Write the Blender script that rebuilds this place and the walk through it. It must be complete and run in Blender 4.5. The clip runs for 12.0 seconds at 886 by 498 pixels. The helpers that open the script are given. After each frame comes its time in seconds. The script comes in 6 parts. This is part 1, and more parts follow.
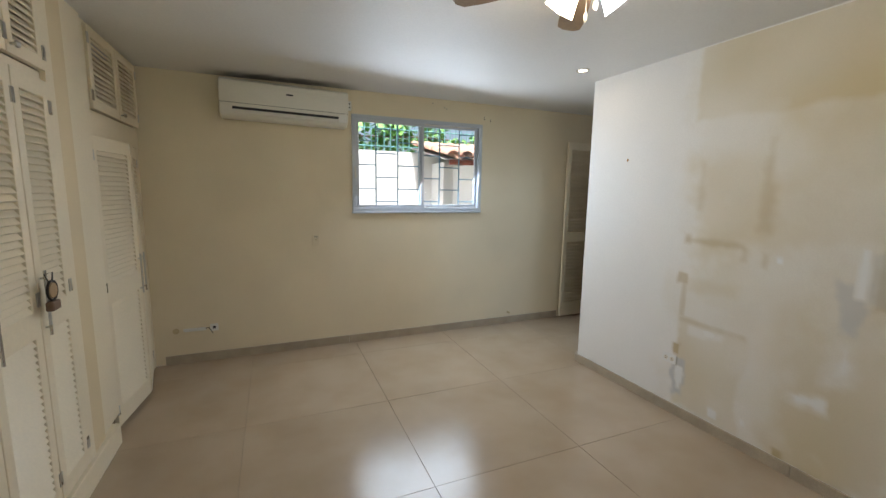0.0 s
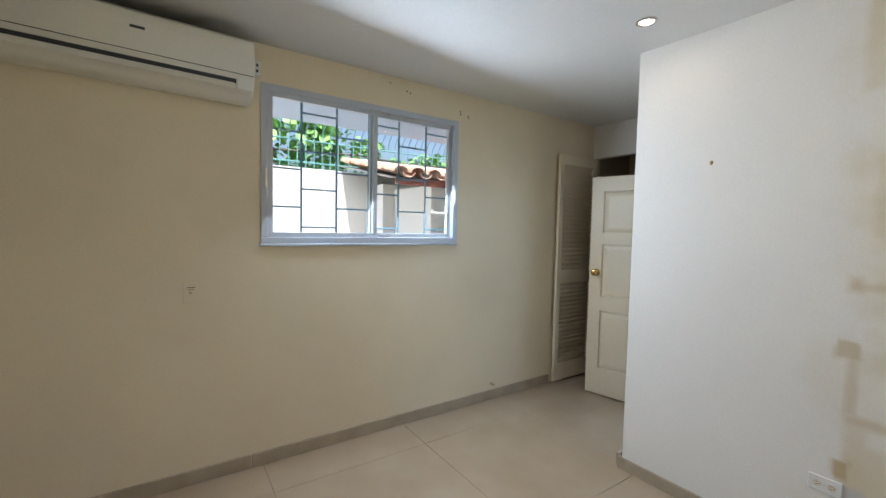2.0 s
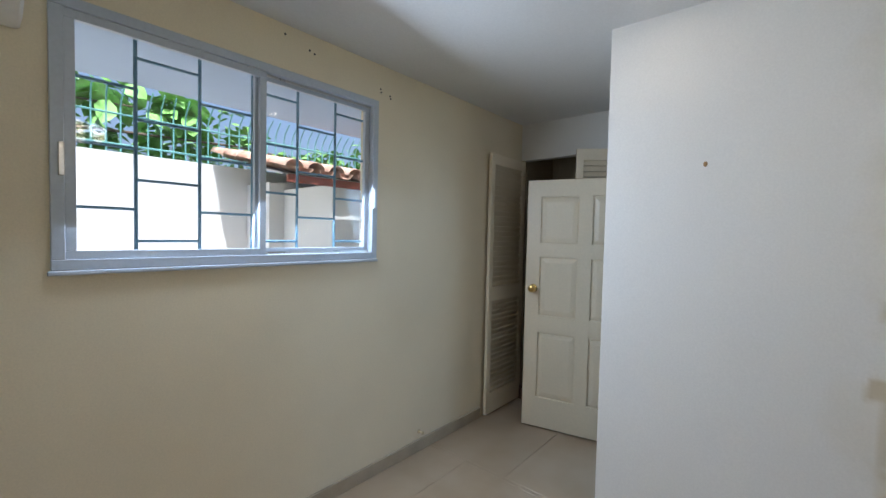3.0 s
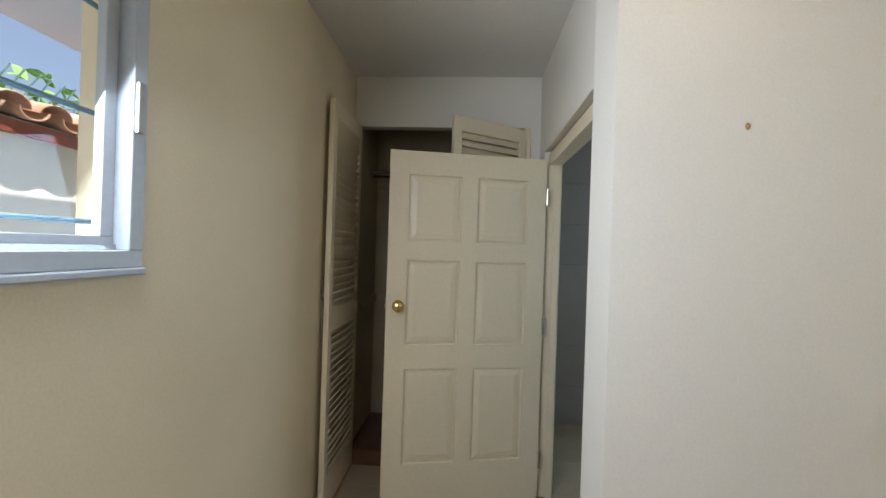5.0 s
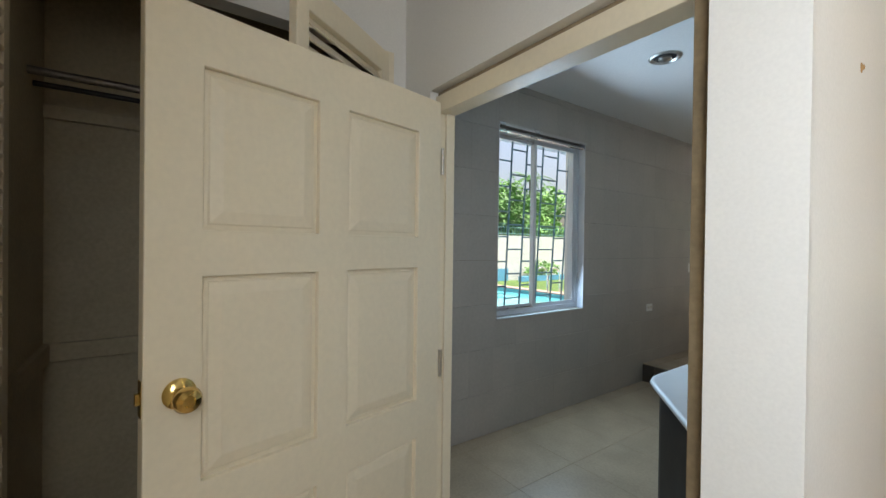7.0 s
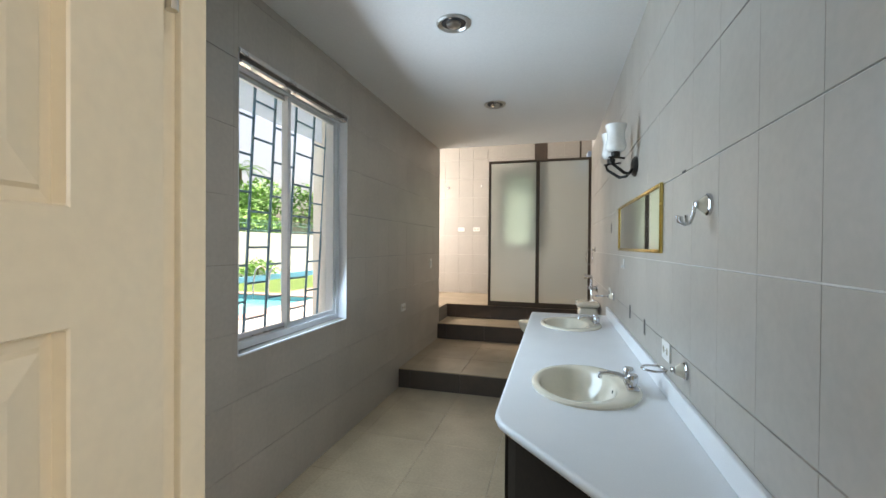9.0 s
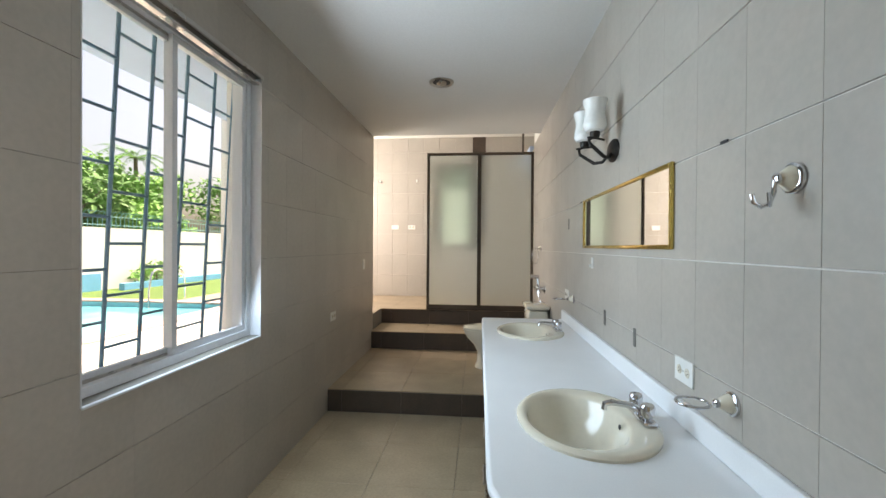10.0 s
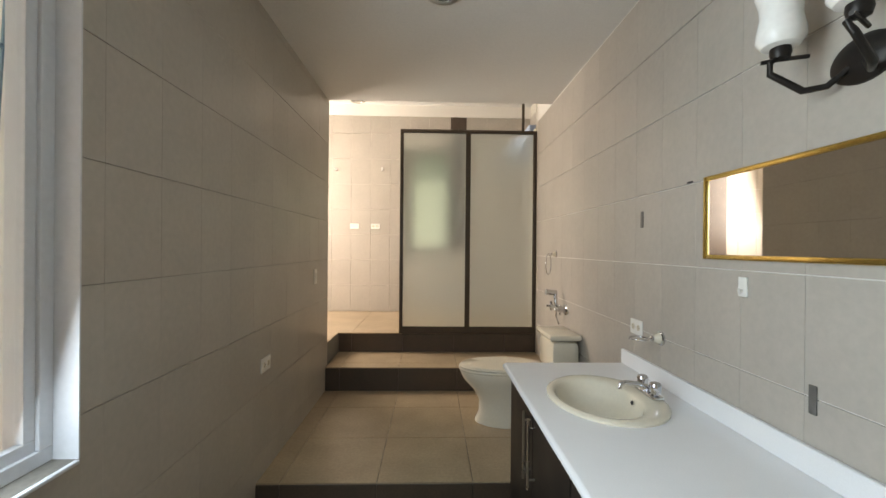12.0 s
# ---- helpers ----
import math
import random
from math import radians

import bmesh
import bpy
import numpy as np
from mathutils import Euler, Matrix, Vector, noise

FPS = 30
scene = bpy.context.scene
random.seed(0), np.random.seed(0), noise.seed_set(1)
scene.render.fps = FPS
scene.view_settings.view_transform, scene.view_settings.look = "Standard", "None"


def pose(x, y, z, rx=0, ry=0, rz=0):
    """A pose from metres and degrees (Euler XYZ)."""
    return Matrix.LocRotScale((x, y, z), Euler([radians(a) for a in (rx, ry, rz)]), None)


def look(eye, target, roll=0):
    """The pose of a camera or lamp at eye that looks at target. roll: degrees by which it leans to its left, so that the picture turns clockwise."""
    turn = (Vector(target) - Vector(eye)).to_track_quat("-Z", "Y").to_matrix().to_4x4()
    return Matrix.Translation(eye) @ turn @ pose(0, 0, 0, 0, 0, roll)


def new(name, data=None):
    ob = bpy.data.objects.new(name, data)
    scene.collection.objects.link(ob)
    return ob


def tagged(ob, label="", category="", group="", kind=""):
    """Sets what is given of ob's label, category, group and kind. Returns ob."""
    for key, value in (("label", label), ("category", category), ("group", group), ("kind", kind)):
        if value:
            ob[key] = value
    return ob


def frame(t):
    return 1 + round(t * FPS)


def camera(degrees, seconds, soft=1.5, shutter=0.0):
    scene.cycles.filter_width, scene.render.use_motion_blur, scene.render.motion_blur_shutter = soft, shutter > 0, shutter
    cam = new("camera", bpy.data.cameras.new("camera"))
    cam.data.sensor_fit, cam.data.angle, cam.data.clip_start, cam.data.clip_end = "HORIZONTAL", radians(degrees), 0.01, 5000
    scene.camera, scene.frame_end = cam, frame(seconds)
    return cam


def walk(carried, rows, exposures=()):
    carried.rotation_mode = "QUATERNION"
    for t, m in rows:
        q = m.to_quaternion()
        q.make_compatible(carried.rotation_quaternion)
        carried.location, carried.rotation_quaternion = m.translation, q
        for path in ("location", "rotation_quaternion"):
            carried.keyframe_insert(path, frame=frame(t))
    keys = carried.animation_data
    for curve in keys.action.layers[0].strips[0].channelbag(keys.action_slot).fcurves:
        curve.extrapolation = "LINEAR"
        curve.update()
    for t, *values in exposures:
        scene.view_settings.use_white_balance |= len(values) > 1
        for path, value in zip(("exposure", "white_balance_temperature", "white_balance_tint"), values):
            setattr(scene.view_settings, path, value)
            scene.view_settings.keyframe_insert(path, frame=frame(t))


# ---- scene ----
cam = camera(94.9, 12.0)
PATH = [
    (0, (0.270, -0.428, 1.650), (1.036, 1.398, 1.369), 0.9),
    (0.5, (0.365, -0.035, 1.606), (1.087, 1.815, 1.376), 0.8),
    (1, (0.440, 0.348, 1.628), (1.225, 2.177, 1.427), 0.95),
    (1.5, (0.474, 0.752, 1.587), (1.406, 2.516, 1.442), 1.0),
    (2, (0.566, 1.136, 1.550), (1.686, 2.791, 1.443), 1.2),
    (2.5, (0.706, 1.505, 1.576), (2.031, 3.002, 1.489), 1.35),
    (3, (0.862, 1.858, 1.590), (2.376, 3.164, 1.516), 1.3),
    (3.5, (0.990, 2.205, 1.563), (2.681, 3.272, 1.505), 1.4),
    (5.5, (1.884, 3.302, 1.487), (3.873, 3.094, 1.492), 1.75),
    (6, (2.183, 3.480, 1.485), (4.108, 2.937, 1.485), 1.45),
    (6.5, (2.508, 3.545, 1.480), (4.315, 2.683, 1.473), 1.05),
    (7, (2.806, 3.525, 1.499), (4.434, 2.362, 1.484), 0.75),
    (7.5, (3.077, 3.480, 1.504), (4.457, 2.032, 1.487), 0.6),
    (9.5, (3.770, 2.770, 1.488), (4.088, 0.796, 1.472), 0.4),
    (10, (3.882, 2.514, 1.474), (4.061, 0.522, 1.461), 0.4),
    (10.5, (3.974, 2.204, 1.489), (4.083, 0.207, 1.479), 0.5),
    (11, (4.068, 1.904, 1.480), (4.129, -0.095, 1.473), 0.5),
    (11.5, (4.168, 1.603, 1.505), (4.176, -0.397, 1.498), 0.5),
    (12, (4.266, 1.257, 1.502), (4.210, -0.742, 1.498), 0.5),
]
walk(cam, [(t, look(eye, target, roll)) for t, eye, target, roll in PATH],
     exposures=((0, 0.83, 6250, 12), (1.5, 0.91, 6200, 12), (2.5, 0.76, 5800, 12), (3.5, 0.5, 5700, 12), (5.5, 0.80, 6850, 12), (6.5, 0.87, 6750, 12), (7.5, 0.84, 7050, 15), (9.5, 1.32, 7950, 18), (10.5, 1.09, 8500, 20), (11, 1.0, 8900, 21), (11.5, 1.06, 9100, 21), (12, 1.18, 9300, 21)))

# ---- world, sun, large lights ----
world = bpy.data.worlds.new("sky")
scene.world = world
world.use_nodes = True
wn = world.node_tree
bg = wn.nodes["Background"]
sky = wn.nodes.new("ShaderNodeTexSky")
sky.sky_type, sky.sun_disc = "NISHITA", False
sky.dust_density, sky.air_density = 6.0, 1.0
sky.sun_elevation, sky.sun_rotation = radians(66), radians(205)
wn.links.new(sky.outputs[0], bg.inputs[0])
bg.inputs[1].default_value = 0.15


def lamp(name, kind, m, power, color=(1, 1, 1), size=0.1, size_y=None, angle=None):
    d = bpy.data.lights.new(name, kind)
    d.energy, d.color = power, color
    if kind == "AREA":
        d.shape, d.size, d.size_y = "RECTANGLE", size, size_y or size
    elif kind == "SUN":
        d.angle = radians(angle)
    else:
        d.shadow_soft_size = size
    ob = new(name, d)
    ob.matrix_world = m
    return ob


NY = 3.885                                       # north wall face
lamp("sun", "SUN", look((-3, -7, 17), (0, 0, 0)), 5.0, (1, 0.95, 0.87), angle=0.5)
# daylight through the window and glass door behind the walker
lamp("daylight_south", "AREA", look((0.9, -3.0, 1.5), (2.7, 0.3, 0.2)), 9, (0.86, 0.93, 1.0), 1.6, 1.5)
# sky through the bedroom window, the bathroom window and the dressing window
lamp("daylight_north", "AREA", look((1.79, NY - 0.12, 1.92), (2.2, 0.6, 0.05)), 23, (0.76, 0.88, 1.0), 1.4, 0.9)
lamp("daylight_east", "AREA", look((5.10, 0.69, 1.7), (3, 0.55, 1.13)), 20, (0.46, 0.72, 1.0), 0.92, 1.4)
lamp("daylight_dressing", "AREA", look((6.97, -3.6, 2.3), (3.4, -2.8, 1.4)), 56, (0.84, 0.92, 1.0), 1.2, 1.3)
# ceiling fan bulbs and the recessed lamp
for bx, by in ((1.39, 1.09), (1.63, 1.09), (1.51, 0.90)):
    lamp("fan_bulb_light", "POINT", pose(bx, by, 2.40), 1.05, (1.0, 0.77, 0.50), 0.05)
lamp("downlight_light", "AREA", pose(2.66, 2.37, 2.635), 0.35, (1.0, 0.8, 0.55), 0.05)


# ---- materials ----
def mat(name, color, rough=0.5, metal=0.0, vary=0.06, scale=3.0, fine=60.0, bump=0.1, dist=0.002, tint=None, per=0.0, spec=0.5,
        coat=0.0, rough_vary=0.08):
    """A surface with broad mottling, fine grain and relief. tint: a second colour for the broad stains; per: change from piece to piece."""
    m = bpy.data.materials.new(name)
    m.use_nodes = True
    n, l = m.node_tree.nodes, m.node_tree.links
    b = n["Principled BSDF"]
    b.inputs["Metallic"].default_value = metal
    b.inputs["Specular IOR Level"].default_value = spec
    b.inputs["Coat Weight"].default_value = coat
    geo = n.new("ShaderNodeNewGeometry")
    big, small = n.new("ShaderNodeTexNoise"), n.new("ShaderNodeTexNoise")
    for tex, s, det in ((big, scale, 5), (small, fine, 3)):
        l.new(geo.outputs["Position"], tex.inputs["Vector"])
        tex.inputs["Scale"].default_value, tex.inputs["Detail"].default_value = s, det
    mix = n.new("ShaderNodeMix")
    mix.data_type = "RGBA"
    ramp = n.new("ShaderNodeMapRange")
    ramp.inputs[1].default_value, ramp.inputs[2].default_value = 0.35, 0.68
    l.new(big.outputs[0], ramp.inputs[0])
    l.new(ramp.outputs[0], mix.inputs["Factor"])
    t = tint or tuple(c * (1 - 1.6 * vary) for c in color)
    mix.inputs[6].default_value, mix.inputs[7].default_value = (*color, 1), (*t, 1)
    hsv = n.new("ShaderNodeHueSaturation")
    l.new(mix.outputs[2], hsv.inputs["Color"])
    val = n.new("ShaderNodeMapRange")
    val.inputs[1].default_value, val.inputs[2].default_value = 0.3, 0.7
    val.inputs[3].default_value, val.inputs[4].default_value = 1 - vary, 1 + vary
    l.new(small.outputs[0], val.inputs[0])
    out = val.outputs[0]
    if per:
        info = n.new("ShaderNodeObjectInfo")
        r = n.new("ShaderNodeMapRange")
        r.inputs[3].default_value, r.inputs[4].default_value = 1 - per, 1 + per
        l.new(info.outputs["Random"], r.inputs[0])
        mul = n.new("ShaderNodeMath")
        mul.operation = "MULTIPLY"
        l.new(out, mul.inputs[0]), l.new(r.outputs[0], mul.inputs[1])
        out = mul.outputs[0]
    l.new(out, hsv.inputs["Value"])
    l.new(hsv.outputs[0], b.inputs["Base Color"])
    rr = n.new("ShaderNodeMapRange")
    rr.inputs[3].default_value, rr.inputs[4].default_value = max(0.02, rough - rough_vary), min(1, rough + rough_vary)
    l.new(big.outputs[0], rr.inputs[0])
    l.new(rr.outputs[0], b.inputs["Roughness"])
    if bump:
        bp = n.new("ShaderNodeBump")
        bp.inputs["Strength"].default_value, bp.inputs["Distance"].default_value = bump, dist
        l.new(small.outputs[0], bp.inputs["Height"])
        l.new(bp.outputs[0], b.inputs["Normal"])
    return m


def glow(name, color, strength):
    m = bpy.data.materials.new(name)
    m.use_nodes = True
    b = m.node_tree.nodes["Principled BSDF"]
    b.inputs["Base Color"].default_value = (*color, 1)
    b.inputs["Emission Color"].default_value = (*color, 1)
    b.inputs["Emission Strength"].default_value = strength
    return m


def glass_mat(name, color, rough, mix_clear):
    """A thin pane: mostly see-through, with a reflecting share."""
    m = bpy.data.materials.new(name)
    m.use_nodes = True
    n, l = m.node_tree.nodes, m.node_tree.links
    n.remove(n["Principled BSDF"])
    clear, gloss, mx = n.new("ShaderNodeBsdfTransparent"), n.new("ShaderNodeBsdfGlossy"), n.new("ShaderNodeMixShader")
    clear.inputs[0].default_value = (*color, 1)
    gloss.inputs["Roughness"].default_value = rough
    mx.inputs[0].default_value = mix_clear
    l.new(clear.outputs[0], mx.inputs[1]), l.new(gloss.outputs[0], mx.inputs[2])
    l.new(mx.outputs[0], n["Material Output"].inputs[0])
    return m


CREAM = mat("cream_wall_paint", (0.755, 0.655, 0.475), 0.55, vary=0.04, scale=1.7, fine=140, bump=0.12, dist=0.002)
WHITE_WALL = mat("white_wall_paint", (0.78, 0.75, 0.70), 0.55, vary=0.025, scale=1.1, fine=140, bump=0.12, dist=0.002)
CEIL = mat("ceiling_paint", (0.72, 0.71, 0.69), 0.6, vary=0.03, scale=0.9, fine=90, bump=0.12)
BARE = mat("yellow_plaster_patch", (0.66, 0.55, 0.35), 0.7, vary=0.08, scale=4.0, fine=70, bump=0.2, tint=(0.72, 0.64, 0.47))
BARE_DARK = mat("brown_glue_stain", (0.58, 0.47, 0.28), 0.7, vary=0.1, scale=6, fine=70, bump=0.2)
GREY_PATCH = mat("grey_cement_patch", (0.50, 0.50, 0.50), 0.8, vary=0.12, scale=12, fine=80, bump=0.3, tint=(0.62, 0.62, 0.62))
PLASTER = mat("white_filler", (0.78, 0.77, 0.75), 0.6, vary=0.04, scale=9, fine=90, bump=0.3)
DOOR_PAINT = mat("cream_door_enamel", (0.79, 0.69, 0.515), 0.38, vary=0.025, scale=2.5, fine=60, bump=0.025)
# dark brown for the recessed strike jamb and the strip over the head
JAMB_BROWN = mat("mottled_brown_jamb", (0.30, 0.22, 0.13), 0.6, vary=0.12, scale=8, fine=60, bump=0.2)
DOOR_WHITE = mat("white_door_enamel", (0.78, 0.75, 0.66), 0.35, vary=0.03, scale=2.5, fine=90, bump=0.06)
BASEB = mat("grey_stone_baseboard", (0.41, 0.335, 0.24), 0.4, vary=0.1, scale=7, fine=160, bump=0.1)
TERRAZZO = mat("polished_beige_terrazzo", (0.42, 0.325, 0.228), 0.21, vary=0.08, scale=2.4, fine=240, bump=0.02, per=0.03, spec=0.5, tint=(0.37, 0.275, 0.18))
FLOOR_GROUT = mat("floor_joint", (0.33, 0.265, 0.19), 0.6)
BATH_TILE = mat("beige_wall_tile", (0.44, 0.395, 0.345), 0.34, vary=0.04, scale=3.5, fine=40, bump=0.03, per=0.025)
BATH_GROUT = mat("grey_tile_joint", (0.21, 0.19, 0.165), 0.85, vary=0.1)
LIGHT_GROUT = mat("pale_tile_joint", (0.66, 0.62, 0.55), 0.8, vary=0.05)
BATH_FLOOR = mat("beige_floor_tile", (0.37, 0.275, 0.178), 0.34, vary=0.10, scale=4, fine=60, bump=0.03, per=0.03)
RISER = mat("dark_brown_riser_tile", (0.075, 0.05, 0.035), 0.4, vary=0.12, scale=6, fine=80, bump=0.05)
ALU = mat("white_window_aluminium", (0.66, 0.68, 0.71), 0.35, metal=0.0, vary=0.03, scale=4, bump=0.02)
# greyer and bluer than the bathroom window's aluminium
ALU_GREY = mat("grey_window_aluminium", (0.47, 0.51, 0.57), 0.38, vary=0.04, scale=4, bump=0.02)
GRILLE = mat("blue_grey_painted_iron", (0.13, 0.26, 0.35), 0.5, vary=0.1, scale=20, bump=0.1)
CHROME = mat("chrome", (0.62, 0.62, 0.64), 0.07, metal=1.0, vary=0.02, bump=0.0, rough_vary=0.04)
TARNISHED = mat("tarnished_steel", (0.20, 0.19, 0.175), 0.5, metal=0.5, vary=0.2, scale=30, bump=0.1)
STEEL = mat("brushed_steel", (0.55, 0.53, 0.50), 0.28, metal=1.0, vary=0.04, bump=0.02)
BRASS = mat("polished_brass", (0.70, 0.50, 0.18), 0.16, metal=1.0, vary=0.05, scale=12, bump=0.02)
GOLD = mat("gold_mirror_frame", (0.72, 0.52, 0.17), 0.24, metal=1.0, vary=0.08, scale=14, bump=0.05)
IRON = mat("dark_bronze_iron", (0.03, 0.025, 0.022), 0.4, metal=0.6, vary=0.1, bump=0.05)
PLASTIC = mat("white_plastic", (0.76, 0.75, 0.71), 0.35, vary=0.02, bump=0.02)
PLASTIC_AC = mat("ivory_plastic", (0.76, 0.73, 0.65), 0.32, vary=0.02, bump=0.01)
DARK = mat("black_plastic", (0.02, 0.02, 0.022), 0.45)
PORCELAIN = mat("bone_porcelain", (0.74, 0.67, 0.54), 0.1, vary=0.02, scale=2, bump=0.0, coat=0.3)
TOP = mat("white_laminate_worktop", (0.80, 0.80, 0.80), 0.42, vary=0.02, scale=4, fine=200, bump=0.02)
ESPRESSO = mat("espresso_cabinet_wood", (0.022, 0.016, 0.013), 0.45, spec=0.3, vary=0.15, scale=5, fine=70, bump=0.05)
BROWN_ALU = mat("bronze_aluminium", (0.07, 0.05, 0.035), 0.4, metal=0.4, vary=0.06, bump=0.02)
CLOSET_IN = mat("brown_closet_lining", (0.46, 0.39, 0.26), 0.6, vary=0.08, scale=3, bump=0.1)
CLOSET_FLOOR = mat("red_brown_closet_floor", (0.16, 0.07, 0.035), 0.5, vary=0.15, scale=6, bump=0.1)
CONCRETE = mat("white_render_outside", (0.80, 0.80, 0.78), 0.8, vary=0.05, scale=1.5, fine=40, bump=0.25, dist=0.004)
# the blue of outdoor shade is put into the eave's paint colour
EAVE = mat("shade_blue_eave_paint", (0.42, 0.52, 0.68), 0.7, vary=0.04, scale=2, bump=0.1)
CLAY = mat("terracotta_roof_tile", (0.56, 0.31, 0.21), 0.75, vary=0.15, scale=6, fine=60, bump=0.3, per=0.18, tint=(0.62, 0.45, 0.36))
FENCE = mat("green_painted_fence_iron", (0.16, 0.38, 0.37), 0.5, vary=0.1, bump=0.05)
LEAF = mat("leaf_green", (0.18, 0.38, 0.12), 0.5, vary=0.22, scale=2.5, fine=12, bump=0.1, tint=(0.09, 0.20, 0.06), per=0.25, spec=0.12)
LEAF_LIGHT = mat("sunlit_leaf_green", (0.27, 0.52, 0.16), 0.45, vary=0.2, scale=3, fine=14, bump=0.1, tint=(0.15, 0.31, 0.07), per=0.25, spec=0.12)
BARK = mat("grey_bark", (0.16, 0.12, 0.09), 0.9, vary=0.2, scale=8, bump=0.5, dist=0.01)
GRASS = mat("lawn", (0.10, 0.19, 0.035), 0.9, vary=0.25, scale=4, fine=60, bump=0.5, dist=0.02)
DECK = mat("pale_pool_paving", (0.62, 0.58, 0.53), 0.7, vary=0.06, scale=3, fine=50, bump=0.2, per=0.04)
COPING = mat("pink_coping_stone", (0.50, 0.33, 0.29), 0.7, vary=0.08, scale=5, bump=0.2, per=0.05)
POOL_IN = mat("pool_lining", (0.20, 0.52, 0.58), 0.4, vary=0.05, scale=3)
BLUE = mat("blue_wall_paint", (0.15, 0.45, 0.70), 0.7, vary=0.06, scale=3)
SHADE = mat("frosted_white_glass_shade", (0.82, 0.80, 0.76), 0.25, vary=0.03, scale=6, bump=0.02)
FANWOOD = mat("brown_fan_blade", (0.22, 0.15, 0.09), 0.4, vary=0.12, scale=5, fine=60)
PANE = glass_mat("clear_window_glass", (0.97, 0.985, 0.99), 0.02, 0.02)
BULB = glow("lit_frosted_bulb_glass", (1.0, 0.82, 0.55), 14.0)
BULB_COOL = glow("lit_daylight_bulb_glass", (0.85, 0.97, 1.0), 14.0)
SPOT = glow("lit_downlight_glass", (1.0, 0.85, 0.62), 10.0)

FROST = bpy.data.materials.new("frosted_shower_glass")
FROST.use_nodes = True
_b = FROST.node_tree.nodes["Principled BSDF"]
_b.inputs["Base Color"].default_value = (0.86, 0.91, 0.88, 1)
_b.inputs["Roughness"].default_value = 0.40
_b.inputs["Transmission Weight"].default_value = 0.9
_b.inputs["IOR"].default_value = 1.22

MIRROR = bpy.data.materials.new("mirror_silver")
MIRROR.use_nodes = True
_b = MIRROR.node_tree.nodes["Principled BSDF"]
_b.inputs["Base Color"].default_value = (0.86, 0.87, 0.86, 1)
_b.inputs["Metallic"].default_value, _b.inputs["Roughness"].default_value = 1.0, 0.02

WATER = bpy.data.materials.new("pool_water")
WATER.use_nodes = True
_b = WATER.node_tree.nodes["Principled BSDF"]
_b.inputs["Base Color"].default_value = (0.12, 0.50, 0.56, 1)
_b.inputs["Roughness"].default_value = 0.06


# ---- building helpers (all meshes in world metres) ----
def world_of(ob):
    m = Matrix.Identity(4)
    while ob:
        m = ob.matrix_parent_inverse @ ob.matrix_basis @ m if ob.parent else ob.matrix_basis @ m
        ob = ob.parent
    return m


def part(name, bm, material, parent=None, label="", smooth=False):
    me = bpy.data.meshes.new(name)
    bm.to_mesh(me)
    bm.free()
    me.materials.append(material)
    if smooth:
        me.shade_smooth()
        me.set_sharp_from_angle(angle=radians(40))
    ob = new(name, me)
    if parent:
        ob.parent = parent
        ob.matrix_parent_inverse = world_of(parent).inverted()
    if label:
        ob["label"] = label
    return ob


def thing(name, at, label, category, group="", kind="", turn=0):
    ob = new(name)
    ob.empty_display_size = 0.1
    ob.matrix_basis = pose(*at, 0, 0, turn)
    return tagged(ob, label, category, group, kind)


def box(bm, x0, x1, y0, y1, z0, z1, bevel=0.0, m=None):
    r = bmesh.ops.create_cube(bm, size=1)
    vs = r["verts"]
    bmesh.ops.scale(bm, vec=(x1 - x0, y1 - y0, z1 - z0), verts=vs)
    bmesh.ops.translate(bm, vec=((x0 + x1) / 2, (y0 + y1) / 2, (z0 + z1) / 2), verts=vs)
    if bevel:
        es = list({e for v in vs for e in v.link_edges})
        out = bmesh.ops.bevel(bm, geom=es, offset=bevel, segments=2, affect="EDGES", profile=0.5)
        vs = list({v for f in out["faces"] for v in f.verts} | {v for v in vs if v.is_valid})
    if m is not None:
        bmesh.ops.transform(bm, matrix=m, verts=[v for v in vs if v.is_valid])
    return bm


def boxes(*specs, bevel=0.0, m=None):
    bm = bmesh.new()
    for s in specs:
        box(bm, *s, bevel=bevel)
    if m is not None:
        bmesh.ops.transform(bm, matrix=m, verts=bm.verts)
    return bm


def lathe(profile, m=None, seg=28, sx=1.0, sy=1.0):
    """A turned shape: profile of (radius, height)."""
    bm = bmesh.new()
    rings = []
    for r, z in profile:
        if r < 1e-5:
            rings.append([bm.verts.new((0, 0, z))])
        else:
            rings.append([bm.verts.new((sx * r * math.cos(2 * math.pi * i / seg), sy * r * math.sin(2 * math.pi * i / seg), z)) for i in range(seg)])
    for a, b in zip(rings, rings[1:]):
        for i in range(seg):
            j = (i + 1) % seg
            if len(a) == 1 and len(b) == 1:
                continue
            if len(a) == 1:
                bm.faces.new((a[0], b[j], b[i]))
            elif len(b) == 1:
                bm.faces.new((a[i], a[j], b[0]))
            else:
                bm.faces.new((a[i], a[j], b[j], b[i]))
    bmesh.ops.recalc_face_normals(bm, faces=bm.faces)
    if m is not None:
        bmesh.ops.transform(bm, matrix=m, verts=bm.verts)
    return bm


